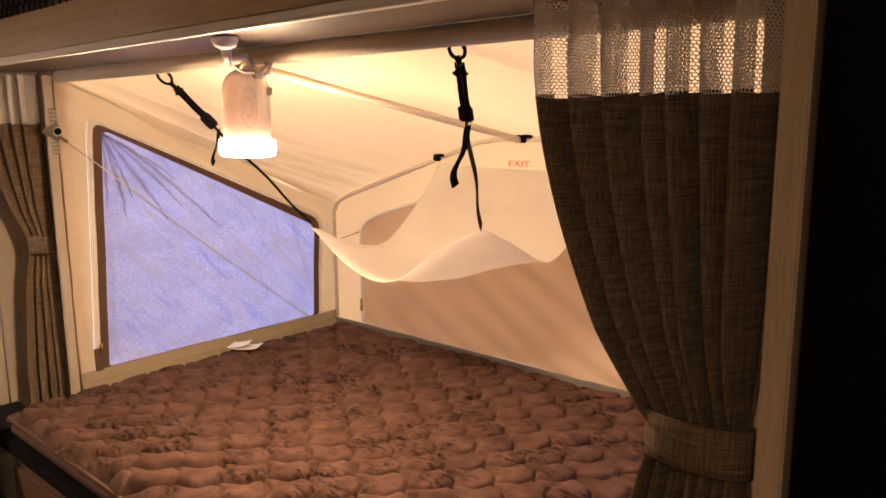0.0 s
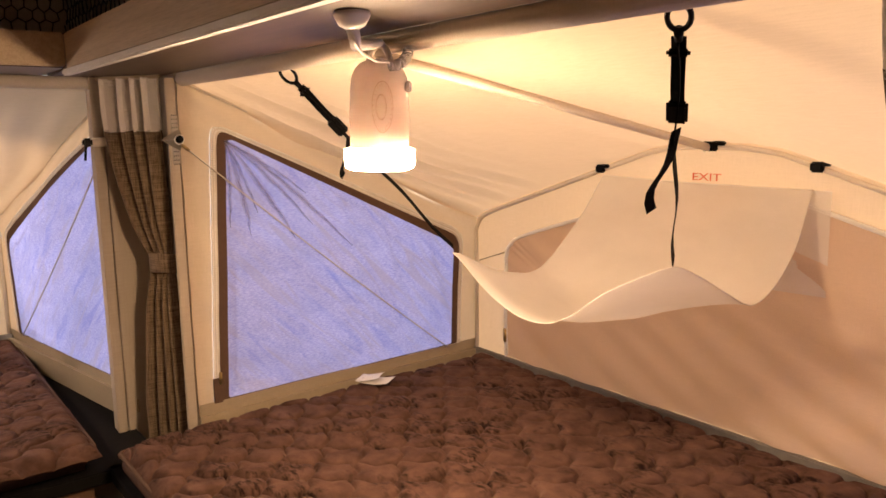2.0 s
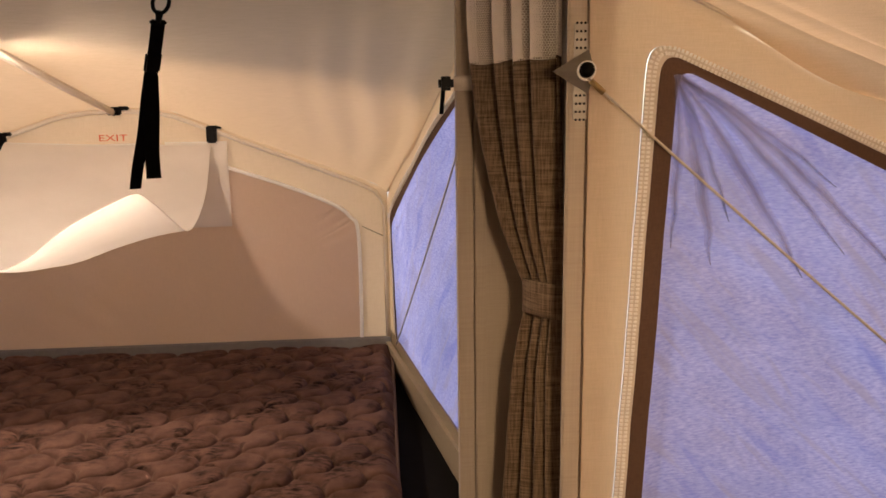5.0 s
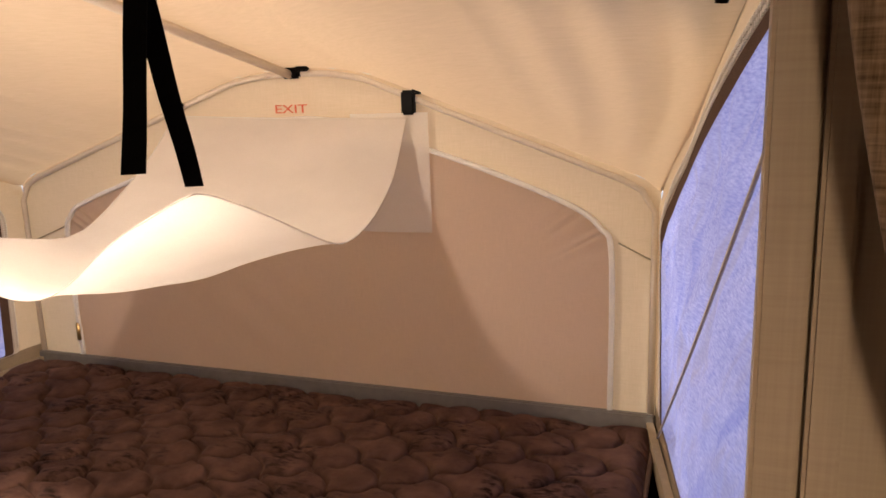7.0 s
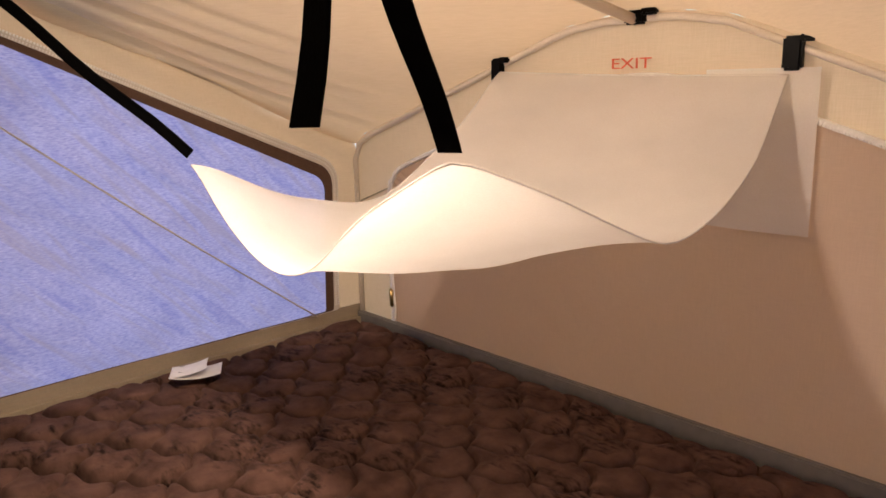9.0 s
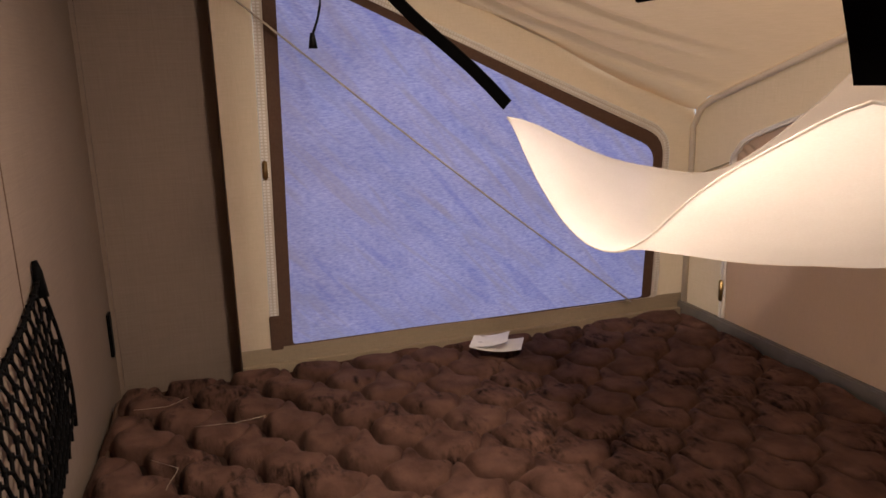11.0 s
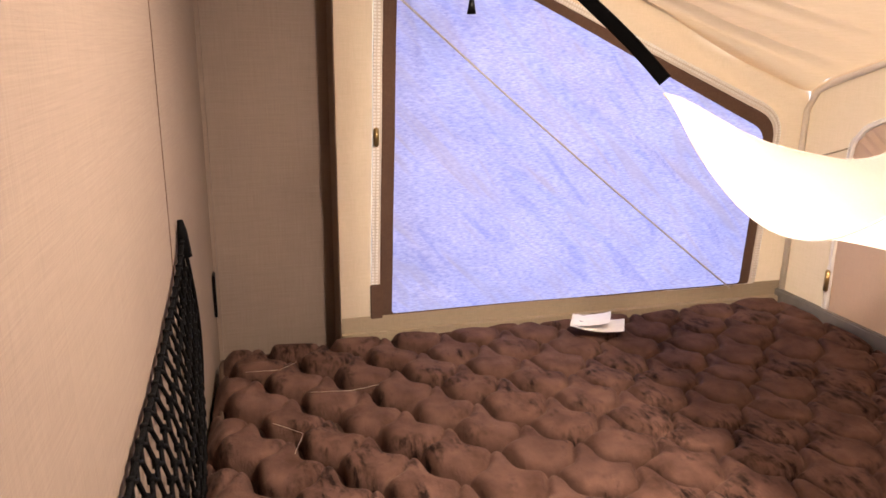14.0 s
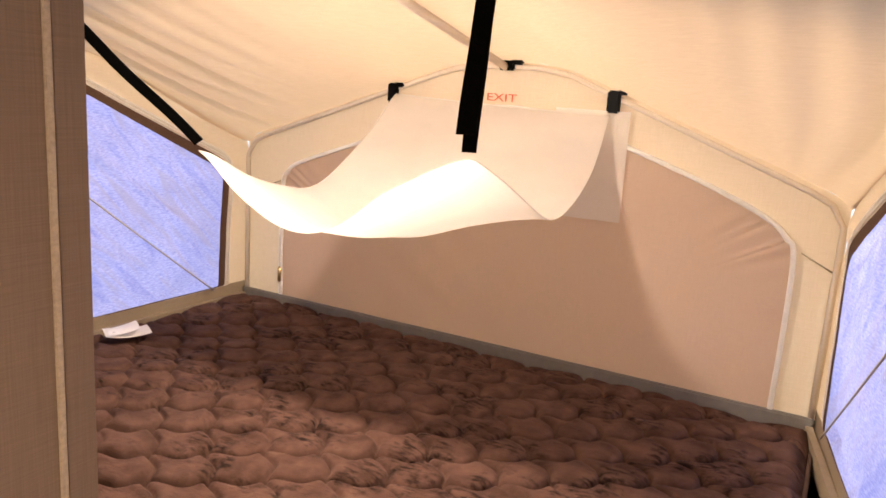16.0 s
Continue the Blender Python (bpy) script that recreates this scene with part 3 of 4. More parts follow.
def build_tent(m, name_label, nl, nr, fl, fr, depth, mid, clips, ridge, folds, ripple, rail, creased, d0, lean, pull_z):
    tent = root("bunk_tent", name_label, "tent", m, "bunk tents")
    # roof cloth from the straight bar at the opening to the bent bow at the end
    def roof(s, t):
        un, uf = nl + (nr - nl) * s, fl + (fr - fl) * s
        z = TOP + (arch_z(s, mid) - TOP) * t
        sag = 0.016 * math.sin(math.pi * t) * (0.4 + 0.6 * math.sin(math.pi * min(1.0, abs(s - mid) * 3.2)))
        a = s * 2.1 - 0.10 * t
        wl = math.exp(-((s - 0.02) / 0.15) ** 2) * (math.sin(a * 75 + 4 * wave_noise(s * 3, t * 1.2, 1.5)) * 0.7 + math.sin(a * 41 + 2 * t) * 0.5)
        wr = math.exp(-((1 - s) / 0.13) ** 2) * math.sin((1 - s) * 120 + 5 * t + 4 * wave_noise(s * 3, t, 2))
        rip = 0.019 * (1.6 * wl + ripple * wr) * math.sin(math.pi * min(1, max(0, t))) ** 0.6
        soft = 0.010 * wave_noise(s * 2 + folds, t * 1.6, 2.0) * math.sin(math.pi * t)
        return Vector((un + (uf - un) * t, depth * t, z - sag + rip + soft))
    r = sheet("roof", roof, 120, 40, CANVAS, tent, "beige canvas roof, creased along its edges")

    def end(s, t):
        u = fl + (fr - fl) * s
        z = BED - 0.16 + (arch_z(s, mid) - BED + 0.16) * t
        bow = 0.008 * wave_noise(s * 3 + folds, t * 2, 1.4) * math.sin(math.pi * t)
        return Vector((u, depth + bow, z))
    ew = sheet("end_wall", end, 60, 24, CANVAS, tent, "beige canvas end wall below a bent bow", flip=True)
    # the zipped exit panel in the end wall
    w = fr - fl
    uu = lambda x: fl + w * x / 2.05
    zip_pts = [(0.185, BED + 0.0), (0.185, 1.20), (0.21, 1.285), (0.29, 1.335), (0.61, 1.448), (0.86, 1.545), (1.06, 1.575), (1.22, 1.56), (1.39, 1.508), (1.63, 1.427), (1.83, 1.345), (1.905, 1.29), (1.935, 1.21), (1.935, BED + 0.0)]
    fine = []
    for i in range(len(zip_pts) - 1):
        p0, p1 = zip_pts[max(0, i - 1)], zip_pts[i]
        p2, p3 = zip_pts[i + 1], zip_pts[min(len(zip_pts) - 1, i + 2)]
        for k in range(8):
            t = k / 8
            fine.append(tuple(0.5 * (2 * b + (c - a) * t + (2 * a - 5 * b + 4 * c - d) * t * t + (3 * b - a - 3 * c + d) * t ** 3) for a, b, c, d in zip(p0, p1, p2, p3)))
    fine.append(zip_pts[-1])
    path = [Vector((uu(x), depth - 0.014, z)) for x, z in fine]

    def panel(s, t):
        k = s * (len(fine) - 1)
        i = min(int(k), len(fine) - 2)
        x = fine[i][0] + (fine[i + 1][0] - fine[i][0]) * (k - i)
        z = fine[i][1] + (fine[i + 1][1] - fine[i][1]) * (k - i)
        cx, cz = 1.06, BED + 0.0
        px, pz = x + (cx - x) * t, z + (cz - z) * t
        crease = 0.004 * math.exp(-(t / 0.10) ** 2) * math.sin(s * 190 + 6 * wave_noise(s * 9, t, 2)) * (1.0 if s > 0.72 or s < 0.2 else 0.35)
        bow = 0.012 * wave_noise(px * 1.5 + folds, pz * 2, 1.2) * min(1, t * 4) + 0.009 * wave_noise(px * 1.6 + pz * 1.2 + folds, pz * 5 - px * 4, 1.3) * min(1, t * 3)
        slack = max(0.0, min(1.0, (wave_noise(px * 0.8 + folds, pz * 1.1, 1.7) + 0.55) * 1.2)) * min(1, t * 5) * min(1, (1 - t) * 5)
        fold = creased * slack * (1 + math.sin((px * 0.62 + pz * 1.0) * 44 + 3.5 * wave_noise(px, pz + folds, 1.6)))
        return Vector((uu(px), depth - 0.012 + crease + bow * 0.4 - fold, pz))
    pn = sheet("exit_panel", panel, 150, 22, FLAP, ew, "grey-beige zipped exit panel, slack at the edges", flip=True)
    vv, ff = tube_data(path, 0.0075, 6)
    pydata("exit_zipper", vv, ff, WHITE_TAPE, ew, "white exit zipper in an arched line")
    teeth("exit_zipper_teeth", [p + Vector((0, -0.0075, 0)) for p in path], (0, -1, 0), 0.0035, WHITE_TAPE, ew)
    part("zipper_pull", box_bm((uu(0.178), depth - 0.03, BED + 0.06), (uu(0.192), depth - 0.02, BED + 0.12), 0.003), BRASS, ew, "small zipper pull")
    # stitched seam across the end wall's shoulders
    for x0, z0, x1, z1 in ((0.02, 1.19, 0.18, 1.25), (1.95, 1.25, 2.03, 1.21)):
        tube("seam", [(uu(x0), depth - 0.006, z0), (uu(x1), depth - 0.006, z1)], 0.002, HEM, ew)
    # EXIT, printed in red
    cu = bpy.data.curves.new("exit_lettering", "FONT")
    cu.body, cu.size, cu.align_x, cu.extrude = "EXIT", 0.054, "CENTER", 0.0006
    tmp = bpy.data.objects.new("tmp", cu)
    scene.collection.objects.link(tmp)
    bpy.context.view_layer.update()
    me = bpy.data.meshes.new_from_object(tmp.evaluated_get(bpy.context.evaluated_depsgraph_get()))
    bpy.data.objects.remove(tmp)
    me.materials.clear()
    me.materials.append(RED_INK)
    ex = new("exit_lettering", me)
    ex.parent = ew
    ex.matrix_basis = pose(clips[1] - 0.02, depth - 0.016, 1.592, 90, 0, 0) @ Matrix.Diagonal((0.95, 0.62, 1, 1))
    ex["label"] = "small red printed word EXIT"

    side_wall(tent, nl, fl, depth, 1, "beige canvas side wall with a cloth window", folds, d0, lean, 0.0, pull_z, lean > 0.03)
    side_wall(tent, nr, fr, depth, -1, "beige canvas side wall with a slack cloth window", folds + 1.7, d0, lean, 0.028, 0.93)

    bow = [(fl + 0.012, depth - 0.014, BED - 0.02), (fl + 0.012, depth - 0.014, 1.33)]
    bow += [(fl + 0.02 + (fr - fl - 0.04) * s, depth - 0.016, arch_z(s, mid) - 0.014) for s in [0.012 + 0.976 * i / 40 for i in range(41)]]
    bow += [(fr - 0.012, depth - 0.014, 1.33), (fr - 0.012, depth - 0.014, BED - 0.02)]
    tube("bow", bow, 0.0085, TUBE, tent, "pale sleeved tent bow")
    tube("header_bar", [(nl - 0.005, 0.02, TOP - 0.004), (nr + 0.005, 0.02, TOP - 0.004)], 0.022, TUBE, tent, "white sleeved bar along the opening", sides=12)
    for a, b in ((nl, fl), (nr, fr)):
        tube("roof_seam", [(a + (b - a) * t, depth * t, TOP + (1.385 - TOP) * t - 0.004) for t in (0.02, 0.5, 0.985)], 0.0045, TUBE, tent)
    tube("ridge_pole", [(ridge, 0.03, TOP - 0.022), (clips[1] - 0.01, depth - 0.02, 1.695)], 0.0125, TUBE, tent, "pale ridge pole")
    for i, c in enumerate(clips):
        z = arch_z((c - fl) / (fr - fl), mid) - 0.012
        hw = 0.022 if i != 1 else 0.03
        cl = part("clip", box_bm((c - hw, depth - 0.036, z - (0.05 if i != 1 and rail > 0 else 0.016)), (c + hw * 0.7, depth - 0.016, z + 0.014), 0.005), BLACK, tent, "black plastic pole clip", smooth=False)
        part("clip_lever", box_bm((c + hw * 0.4, depth - 0.042, z + 0.002), (c + hw * 1.7, depth - 0.022, z + 0.016), 0.004), BLACK, cl, smooth=False)
    # rails round the bed's edge
    part("bed_rail", box_bm((fl, depth - 0.030, BED - 0.06), (fr, depth - 0.012, BED + rail), 0.004), RAIL_GREY, tent, "grey rail along the bed's outer edge", smooth=False)
    for sgn, a, b in ((1, nl, fl), (-1, nr, fr)):
        ribbon("side_rail", [(a + sgn * 0.012, 0.0, BED - 0.035), (b + sgn * 0.012, depth - 0.03, BED - 0.035)], 0.05, 0.018, (0, 0, 1), HEM, tent, "tan rail along the bed's side")
    return tent


TA = Matrix.Translation((0.30, 0, 0))
TB = Matrix.Translation((0, -2.40, 0)) @ Matrix.Rotation(radians(90), 4, "Z")
A_T = dict(nl=0.012, nr=2.485, fl=0.0, fr=2.30, depth=1.285, mid=0.50, clips=(0.718, 1.155, 1.49), ridge=1.16)
B_T = dict(nl=-0.005, nr=2.30, fl=0.012, fr=2.065, depth=1.312, mid=0.525, clips=(0.675, 1.083, 1.425), ridge=1.10)
build_tent(TA, "beige canvas side bunk tent lit by a hanging lantern", folds=0.0, ripple=0.15, rail=-0.004, creased=0.015, d0=0.054, lean=0.046, pull_z=0.92, **A_T)
build_tent(TB, "beige canvas end bunk tent with blue-violet windows", folds=2.3, ripple=0.55, rail=0.009, creased=0.0016, d0=0.074, lean=0.022, pull_z=1.29, **B_T)


# ---------------------------------------------------------------- mattresses
def quilt_height(x, y, lattice, deep):
    """Puffed scale-like cells between two families of wavy stitched lines; deep: how much the rows are bunched up."""
    (ox, oy), (ax, ay), (bx, by) = lattice
    dx, dy = x - ox + 0.020 * wave_noise(x, y, 2.3) + 0.004 * wave_noise(x, y, 9.0), y - oy + 0.020 * wave_noise(x + 5, y, 2.1) + 0.004 * wave_noise(x + 2, y, 9.0)
    det = ax * by - ay * bx
    al, be = (dx * by - dy * bx) / det + 0.5, (ax * dy - ay * dx) / det + 0.5
    # distance in cells to the nearest line of each family
    row = be + 0.105 * math.cos(2 * math.pi * al)
    col = al + 0.085 * math.cos(2 * math.pi * be)
    fr, fc = row - math.floor(row), col - math.floor(col)
    d_row, d_col = min(fr, 1 - fr) * 0.112, min(fc, 1 - fc) * 0.112
    groove = (0.020 + 0.034 * deep) * math.exp(-(d_row / (0.0046 + 0.0030 * deep)) ** 1.3) + (0.013 - 0.005 * min(1.0, deep)) * math.exp(-(d_col / 0.0042) ** 1.3)
    # cells swell towards the row's lower side
    u, v = 2 * fc - 1, 2 * fr - 1
    swell = (1 - (1.0 - 0.72 * min(1.0, deep)) * u ** 4) * (1 - abs(v) ** 3)
    return (0.012 + 0.016 * deep) * max(0.0, swell) ** 0.6 * (1.0 + 0.3 * v * deep) * (0.9 + 0.25 * wave_noise(al, be, 1.0)) - groove


def mattress(m, u0, u1, d0, d1, seed, slant, lattice, bunched, label):
    r = root("mattress", label, "mattress", m, "bunk mattresses")
    nu, nv = int((u1 - u0) / 0.0036), int((d1 - d0) / 0.0036)

    def top(s, t):
        x = u0 + (u1 - u0) * s
        near = d0 - slant * min(1.3, s * (u1 - u0))
        y = near + (d1 - near) * t
        e = min(s * (u1 - u0), (1 - s) * (u1 - u0), t * (d1 - d0), (1 - t) * (d1 - d0))
        rnd = 0.035 * (1 - min(1.0, e / 0.05)) ** 2
        lump = 0.009 * wave_noise(x + seed, y, 5.5) + 0.012 * wave_noise(x, y + seed, 1.9) + 0.0025 * wave_noise(x, y + seed, 30.0)
        bu, bd, br = bunched
        deep = math.exp(-(((x - bu) / br) ** 2 + ((y - bd) / (br * 0.75)) ** 2)) * (1.0 + 0.6 * wave_noise(x, y + seed, 3.0))
        h = quilt_height(x, y, lattice, max(0.0, deep)) * min(1.0, 0.25 + e / 0.04)
        out = 0.010 * wave_noise(x * 4 + seed, y * 4, 1.0) * (1 - min(1.0, e / 0.05))
        return Vector((x + out, y + out, BED + h + lump - rnd - 0.010))
    sheet("quilted_top", top, nu, nv, QUILT, r, "brown velvet quilted in wavy ogee cells, crushed in patches")
    part("body", box_bm((u0 + 0.004, d0 + 0.004, BED - 0.115), (u1 - 0.004, d1 - 0.004, BED - 0.030), 0.03, 3), MATTRESS_SIDE, r, "dark brown mattress side")
    loop = round_quad([(u0 + 0.003, d0 + 0.003), (u1 - 0.003, d0 + 0.003), (u1 - 0.003, d1 - 0.003), (u0 + 0.003, d1 - 0.003)], 0.03)
    tube("piping", [(p.x, p.y, BED - 0.038) for p in loop] + [(loop[0].x, loop[0].y, BED - 0.038)], 0.006, BINDING, r, "dark edge piping")
    return r


def bunk_base(m, u0, u1, d0, d1, label, front):
    r = root("platform_bed", label, "bed base", m, "bunk bases")
    part("board", box_bm((-0.02, d0 - 0.0, BED - 0.160), (u1 + 0.2, d1 + 0.02, BED - 0.117), 0.004), BOARD, r, "dark bed board", smooth=False)
    a, b = front
    part("front_panel", box_bm((a, d0 + 0.02, 0.0), (b, d0 + 0.04, BED - 0.156), 0.003), WALNUT_UP, r, "brown laminate storage front", smooth=False)
    n = max(1, round((b - a) / 0.7))
    for i in range(n):
        x0, x1 = a + (b - a) * i / n + 0.02, a + (b - a) * (i + 1) / n - 0.02
        dr = part("storage_door", box_bm((x0, d0 + 0.004, 0.08), (x1, d0 + 0.02, BED - 0.2), 0.004), WALNUT_UP, r, "brown laminate door", smooth=False)
        part("handle", box_bm(((x0 + x1) / 2 - 0.05, d0 - 0.010, BED - 0.25), ((x0 + x1) / 2 + 0.05, d0 + 0.004, BED - 0.238), 0.003), METAL, dr, "metal bar handle", smooth=False)
    return r


mattress(TA, 0.075, 2.27, -0.29, 1.250, 1.0, 0.0, ((0.954, -0.043), (0.0809, 0.0935), (0.0877, -0.068)), (0.9, -0.25, 0.45), "brown quilted velvet mattress in the side bunk")
mattress(TB, 0.03, 2.07, -0.296, 1.272, 4.0, 0.050, ((0.378, 0.377), (0.0982, 0.0681), (0.0839, -0.0852)), (0.30, -0.10, 0.55), "brown quilted velvet mattress in the end bunk")
bunk_base(TA, 0.02, 2.27, -0.30, 1.255, "dark bed board on brown storage fronts", (0.10, 2.52))
bunk_base(TB, 0.03, 2.07, -0.315, 1.285, "dark bed board on a brown storage front", (1.40, 2.05))


# ---------------------------------------------------------------- gear slings under the tent roofs
def smooth_curve(ts, vs):
    def go(t):
        acc = 0.0
        for k in range(-4, 5):
            acc += float(np.interp(min(1, max(0, t + k * 0.015)), ts, vs))
        return acc / 9
    return go


SAG_L = smooth_curve((0, 0.12, 0.28, 0.42, 0.52, 0.77, 1), (0, 0.088, 0.156, 0.206, 0.216, 0.131, 0))
SAG_R = smooth_curve((0, 0.09, 0.26, 0.40, 0.50, 0.80, 1), (0, 0.153, 0.230, 0.247, 0.231, 0.086, 0))
SAG_F = smooth_curve((0, 0.17, 0.33, 0.46, 0.58, 0.74, 1), (0, 0.107, 0.170, 0.187, 0.165, 0.081, 0))


def strap(parent, hook, end, tail, across, tail_w, twist=0.0, turned=False):
    """A webbing strap with a snap hook, a side-release buckle and a loose tail."""
    hook, end = Vector(hook), Vector(end)
    d = (end - hook).normalized()
    st = root("sling_strap", "black webbing strap with snap hook and buckle", "strap", parent, "sling straps")
    ax = (Vector(across) - d * Vector(across).dot(d)).normalized()
    nrm = d.cross(ax)
    # the hook and the doubled webbing below it may face another way than the lower strap
    up = nrm if turned else ax
    ring = [hook + up * 0.016 * math.sin(a) + d * (0.022 - 0.026 * math.cos(a)) for a in [0.5 + 5.3 * i / 18 for i in range(19)]]
    tube("snap_hook", ring, 0.0042, BLACK, st, "black plastic snap hook")
    tube("swivel", [hook + d * 0.046, hook + d * 0.068], lambda t: 0.008 - 0.002 * t, BLACK, st, "black swivel")
    L = (end - hook).length
    a0 = 0.066
    pts = [hook + d * (a0 + (L - a0) * i / 14) + nrm * 0.004 * math.sin(i * 0.9) for i in range(15)]
    pts[-1] = end
    ribbon("webbing", pts, 0.028, 0.0022, ax + nrm * twist, WEBBING, st, "black webbing")
    if turned:
        ribbon("doubled_webbing", [hook + d * (a0 + (L * 0.30 - a0) * i / 6) + ax * (0.003 + 0.003 * math.sin(i * 1.3)) for i in range(7)], 0.021, 0.005, up, WEBBING, st, "doubled black webbing")
    for f, ln in ((0.12, 0.012), (0.30, 0.052)):
        c = hook + d * (L * f)
        bk = box_bm((-0.017, -0.006, -ln / 2), (0.017, 0.006, ln / 2), 0.004)
        mt = Matrix((up, d.cross(up), d)).transposed().to_4x4()
        mt.translation = c
        bk.transform(mt)
        b = part("buckle", bk, BLACK, st, "black side-release buckle", smooth=False)
        if ln > 0.03:
            bar = box_bm((-0.011, -0.0075, -0.003), (0.011, -0.0055, 0.001), 0.0008)
            bar.transform(mt)
            part("buckle_bar", bar, METAL, b, "glinting bar", smooth=False)
    s = hook + d * (L * 0.36)
    t0 = Vector(tail)
    tl = [s + (t0 - s) * (i / 8) + nrm * 0.014 * math.sin(i * 0.8) * (i / 8) for i in range(9)]
    ribbon("loose_tail", tl, tail_w, 0.002, ax * 0.8 + nrm * 0.6, WEBBING, st, "loose webbing tail")
    if tail_w < 0.015:
        tube("tail_tip", [tl[-1] + Vector((0, 0, 0.004)), tl[-1] - Vector((0, 0, 0.020))], lambda t: 0.0035 + 0.004 * t, BLACK, st, "flared black cord tip")
    return st


def sling(m, bl, br, fl, fr, hooks, tails, faces, widths, flap, label, turned=False):
    r = root("gear_sling", label, "sling", m, "gear slings")
    bl, br, fl, fr = map(Vector, (bl, br, fl, fr))

    def f(s, t):
        base = (bl * (1 - s) + br * s) * (1 - t) + (fl * (1 - s) + fr * s) * t
        sag = (1 - s) * SAG_L(t) + s * SAG_R(t) + t * SAG_F(s) * 1.0 + 0.004 * math.sin(math.pi * s) * (1 - t)
        rip = 0.003 * wave_noise(s * 4, t * 4, 1.6) * math.sin(math.pi * t)
        return base + Vector((0, 0, -sag + rip))
    cl = sheet("sling_sheet", f, 44, 44, SLING, r, "thin cream cloth sagging from four corners")
    for side in (lambda t: f(0.0, t), lambda t: f(1.0, t), lambda t: f(t, 1.0), lambda t: f(t, 0.0)):
        tube("hem", [side(i / 30) for i in range(31)], 0.0017, SLING, r, "stitched cream hem", sides=6)
    x0, x1, z0, z1, y = flap
    sheet("rear_flap", lambda s, t: Vector((x0 + (x1 - x0) * s, y - 0.006 * math.sin(4 * s) * t, z1 + (z0 - z1) * t)), 12, 10, SLING, r, "hanging rear flap of cream cloth")
    for h, e, tl, ax, tw in zip(hooks, (fl, fr), tails, faces, widths):
        strap(m, h, e, tl, ax, tw, turned=turned)
    return r


sling(TA, (0.735, 1.255, 1.605), (1.48, 1.255, 1.61), (0.814, 0.497, 1.428), (1.507, 0.576, 1.465),
      ((0.685, 0.045, 1.925), (1.87, 0.045, 1.925)), ((0.622, 0.251, 1.635), (1.648, 0.296, 1.612)), ((-0.65, 0.75, 0), (-0.55, 0.9, 0)), (0.022, 0.022), (1.30, 1.53, 1.28, 1.58, 1.262),
      "cream cloth gear sling on black straps below the side tent roof", True)
sling(TB, (0.69, 1.275, 1.605), (1.415, 1.285, 1.60), (0.68, 0.43, 1.451), (1.418, 0.393, 1.497),
      ((0.44, 0.022, 1.905), (1.62, 0.03, 1.92)), ((0.61, 0.127, 1.569), (1.547, 0.122, 1.545)), ((0.9, 0.5, 0), (0.9, 0.5, 0)), (0.007, 0.031), (1.25, 1.475, 1.265, 1.585, 1.285),
      "cream cloth gear sling on black straps below the end tent roof")


# ---------------------------------------------------------------- corner brackets and shock cords
def cord(m, a, b, label):
    a, b = Vector(a), Vector(b)
    r = root("shock_cord", label, "cord", m, "shock cords")
    pts = [a.lerp(b, i / 20) + Vector((0, 0, -0.012 * math.sin(math.pi * i / 20))) for i in range(21)]
    tube("rope", pts, 0.0027, CORD, r, "tan elastic cord", sides=6)
    d = (pts[2] - pts[0]).normalized()
    tube("sleeve", [a + d * 0.006, a + d * 0.036], 0.0055, BRASS, r, "crimped end sleeve")
    return r


def bracket(m, label):
    """A perforated plate with a folded metal cup that holds a tent bow's black end; the cup's tip points along local -x."""
    r = root("bow_bracket", label, "bracket", m, "bow brackets")
    part("plate", box_bm((-0.012, -0.003, -0.080), (0.012, 0.0, 0.080), 0.001), METAL, r, "perforated metal plate", smooth=False)
    for k in (-5, -4, -3, -2, 2, 3, 4, 5):
        for x in (-0.007, 0.0, 0.007):
            hole = lathe([(0.0021, 0), (0.0021, 0.0012)], 8)
            hole.transform(Matrix.Translation((x, -0.0025, 0.0135 * k + (0.012 if k > 0 else -0.012))) @ Matrix.Rotation(radians(90), 4, "X"))
            part("punched_hole", hole, BLACK, r)
    # folded cup: two leaves that meet in a ridge running out to the tip
    tip, root_in = (-0.052, -0.020, 0.0), (0.014, -0.036, 0.0)
    verts = [tip, root_in, (0.014, -0.004, 0.037), (0.014, -0.004, -0.037), (-0.046, -0.016, 0.0), (0.014, -0.030, 0.0)]
    cup = pydata("cup", verts, [(0, 1, 2), (0, 3, 1), (4, 2, 5), (4, 5, 3), (0, 2, 4), (0, 4, 3)], METAL, r, "folded pale metal cup", smooth=False)
    ring = [(0.002 + 0.0145 * math.cos(q), -0.034 - 0.003 * math.sin(q), 0.0145 * math.sin(q)) for q in [2 * math.pi * i / 24 for i in range(25)]]
    tube("rim", ring, 0.0022, WHITE_TAPE, r, "white plastic rim", sides=6)
    knob = lathe([(0.006, 0), (0.0125, 0.003), (0.013, 0.018), (0.008, 0.024)], 20)
    knob.transform(Matrix.Translation((0.002, -0.020, 0.002)) @ Matrix.Rotation(radians(90), 4, "X"))
    part("knob", knob, BLACK, r, "black bow end")
    return r


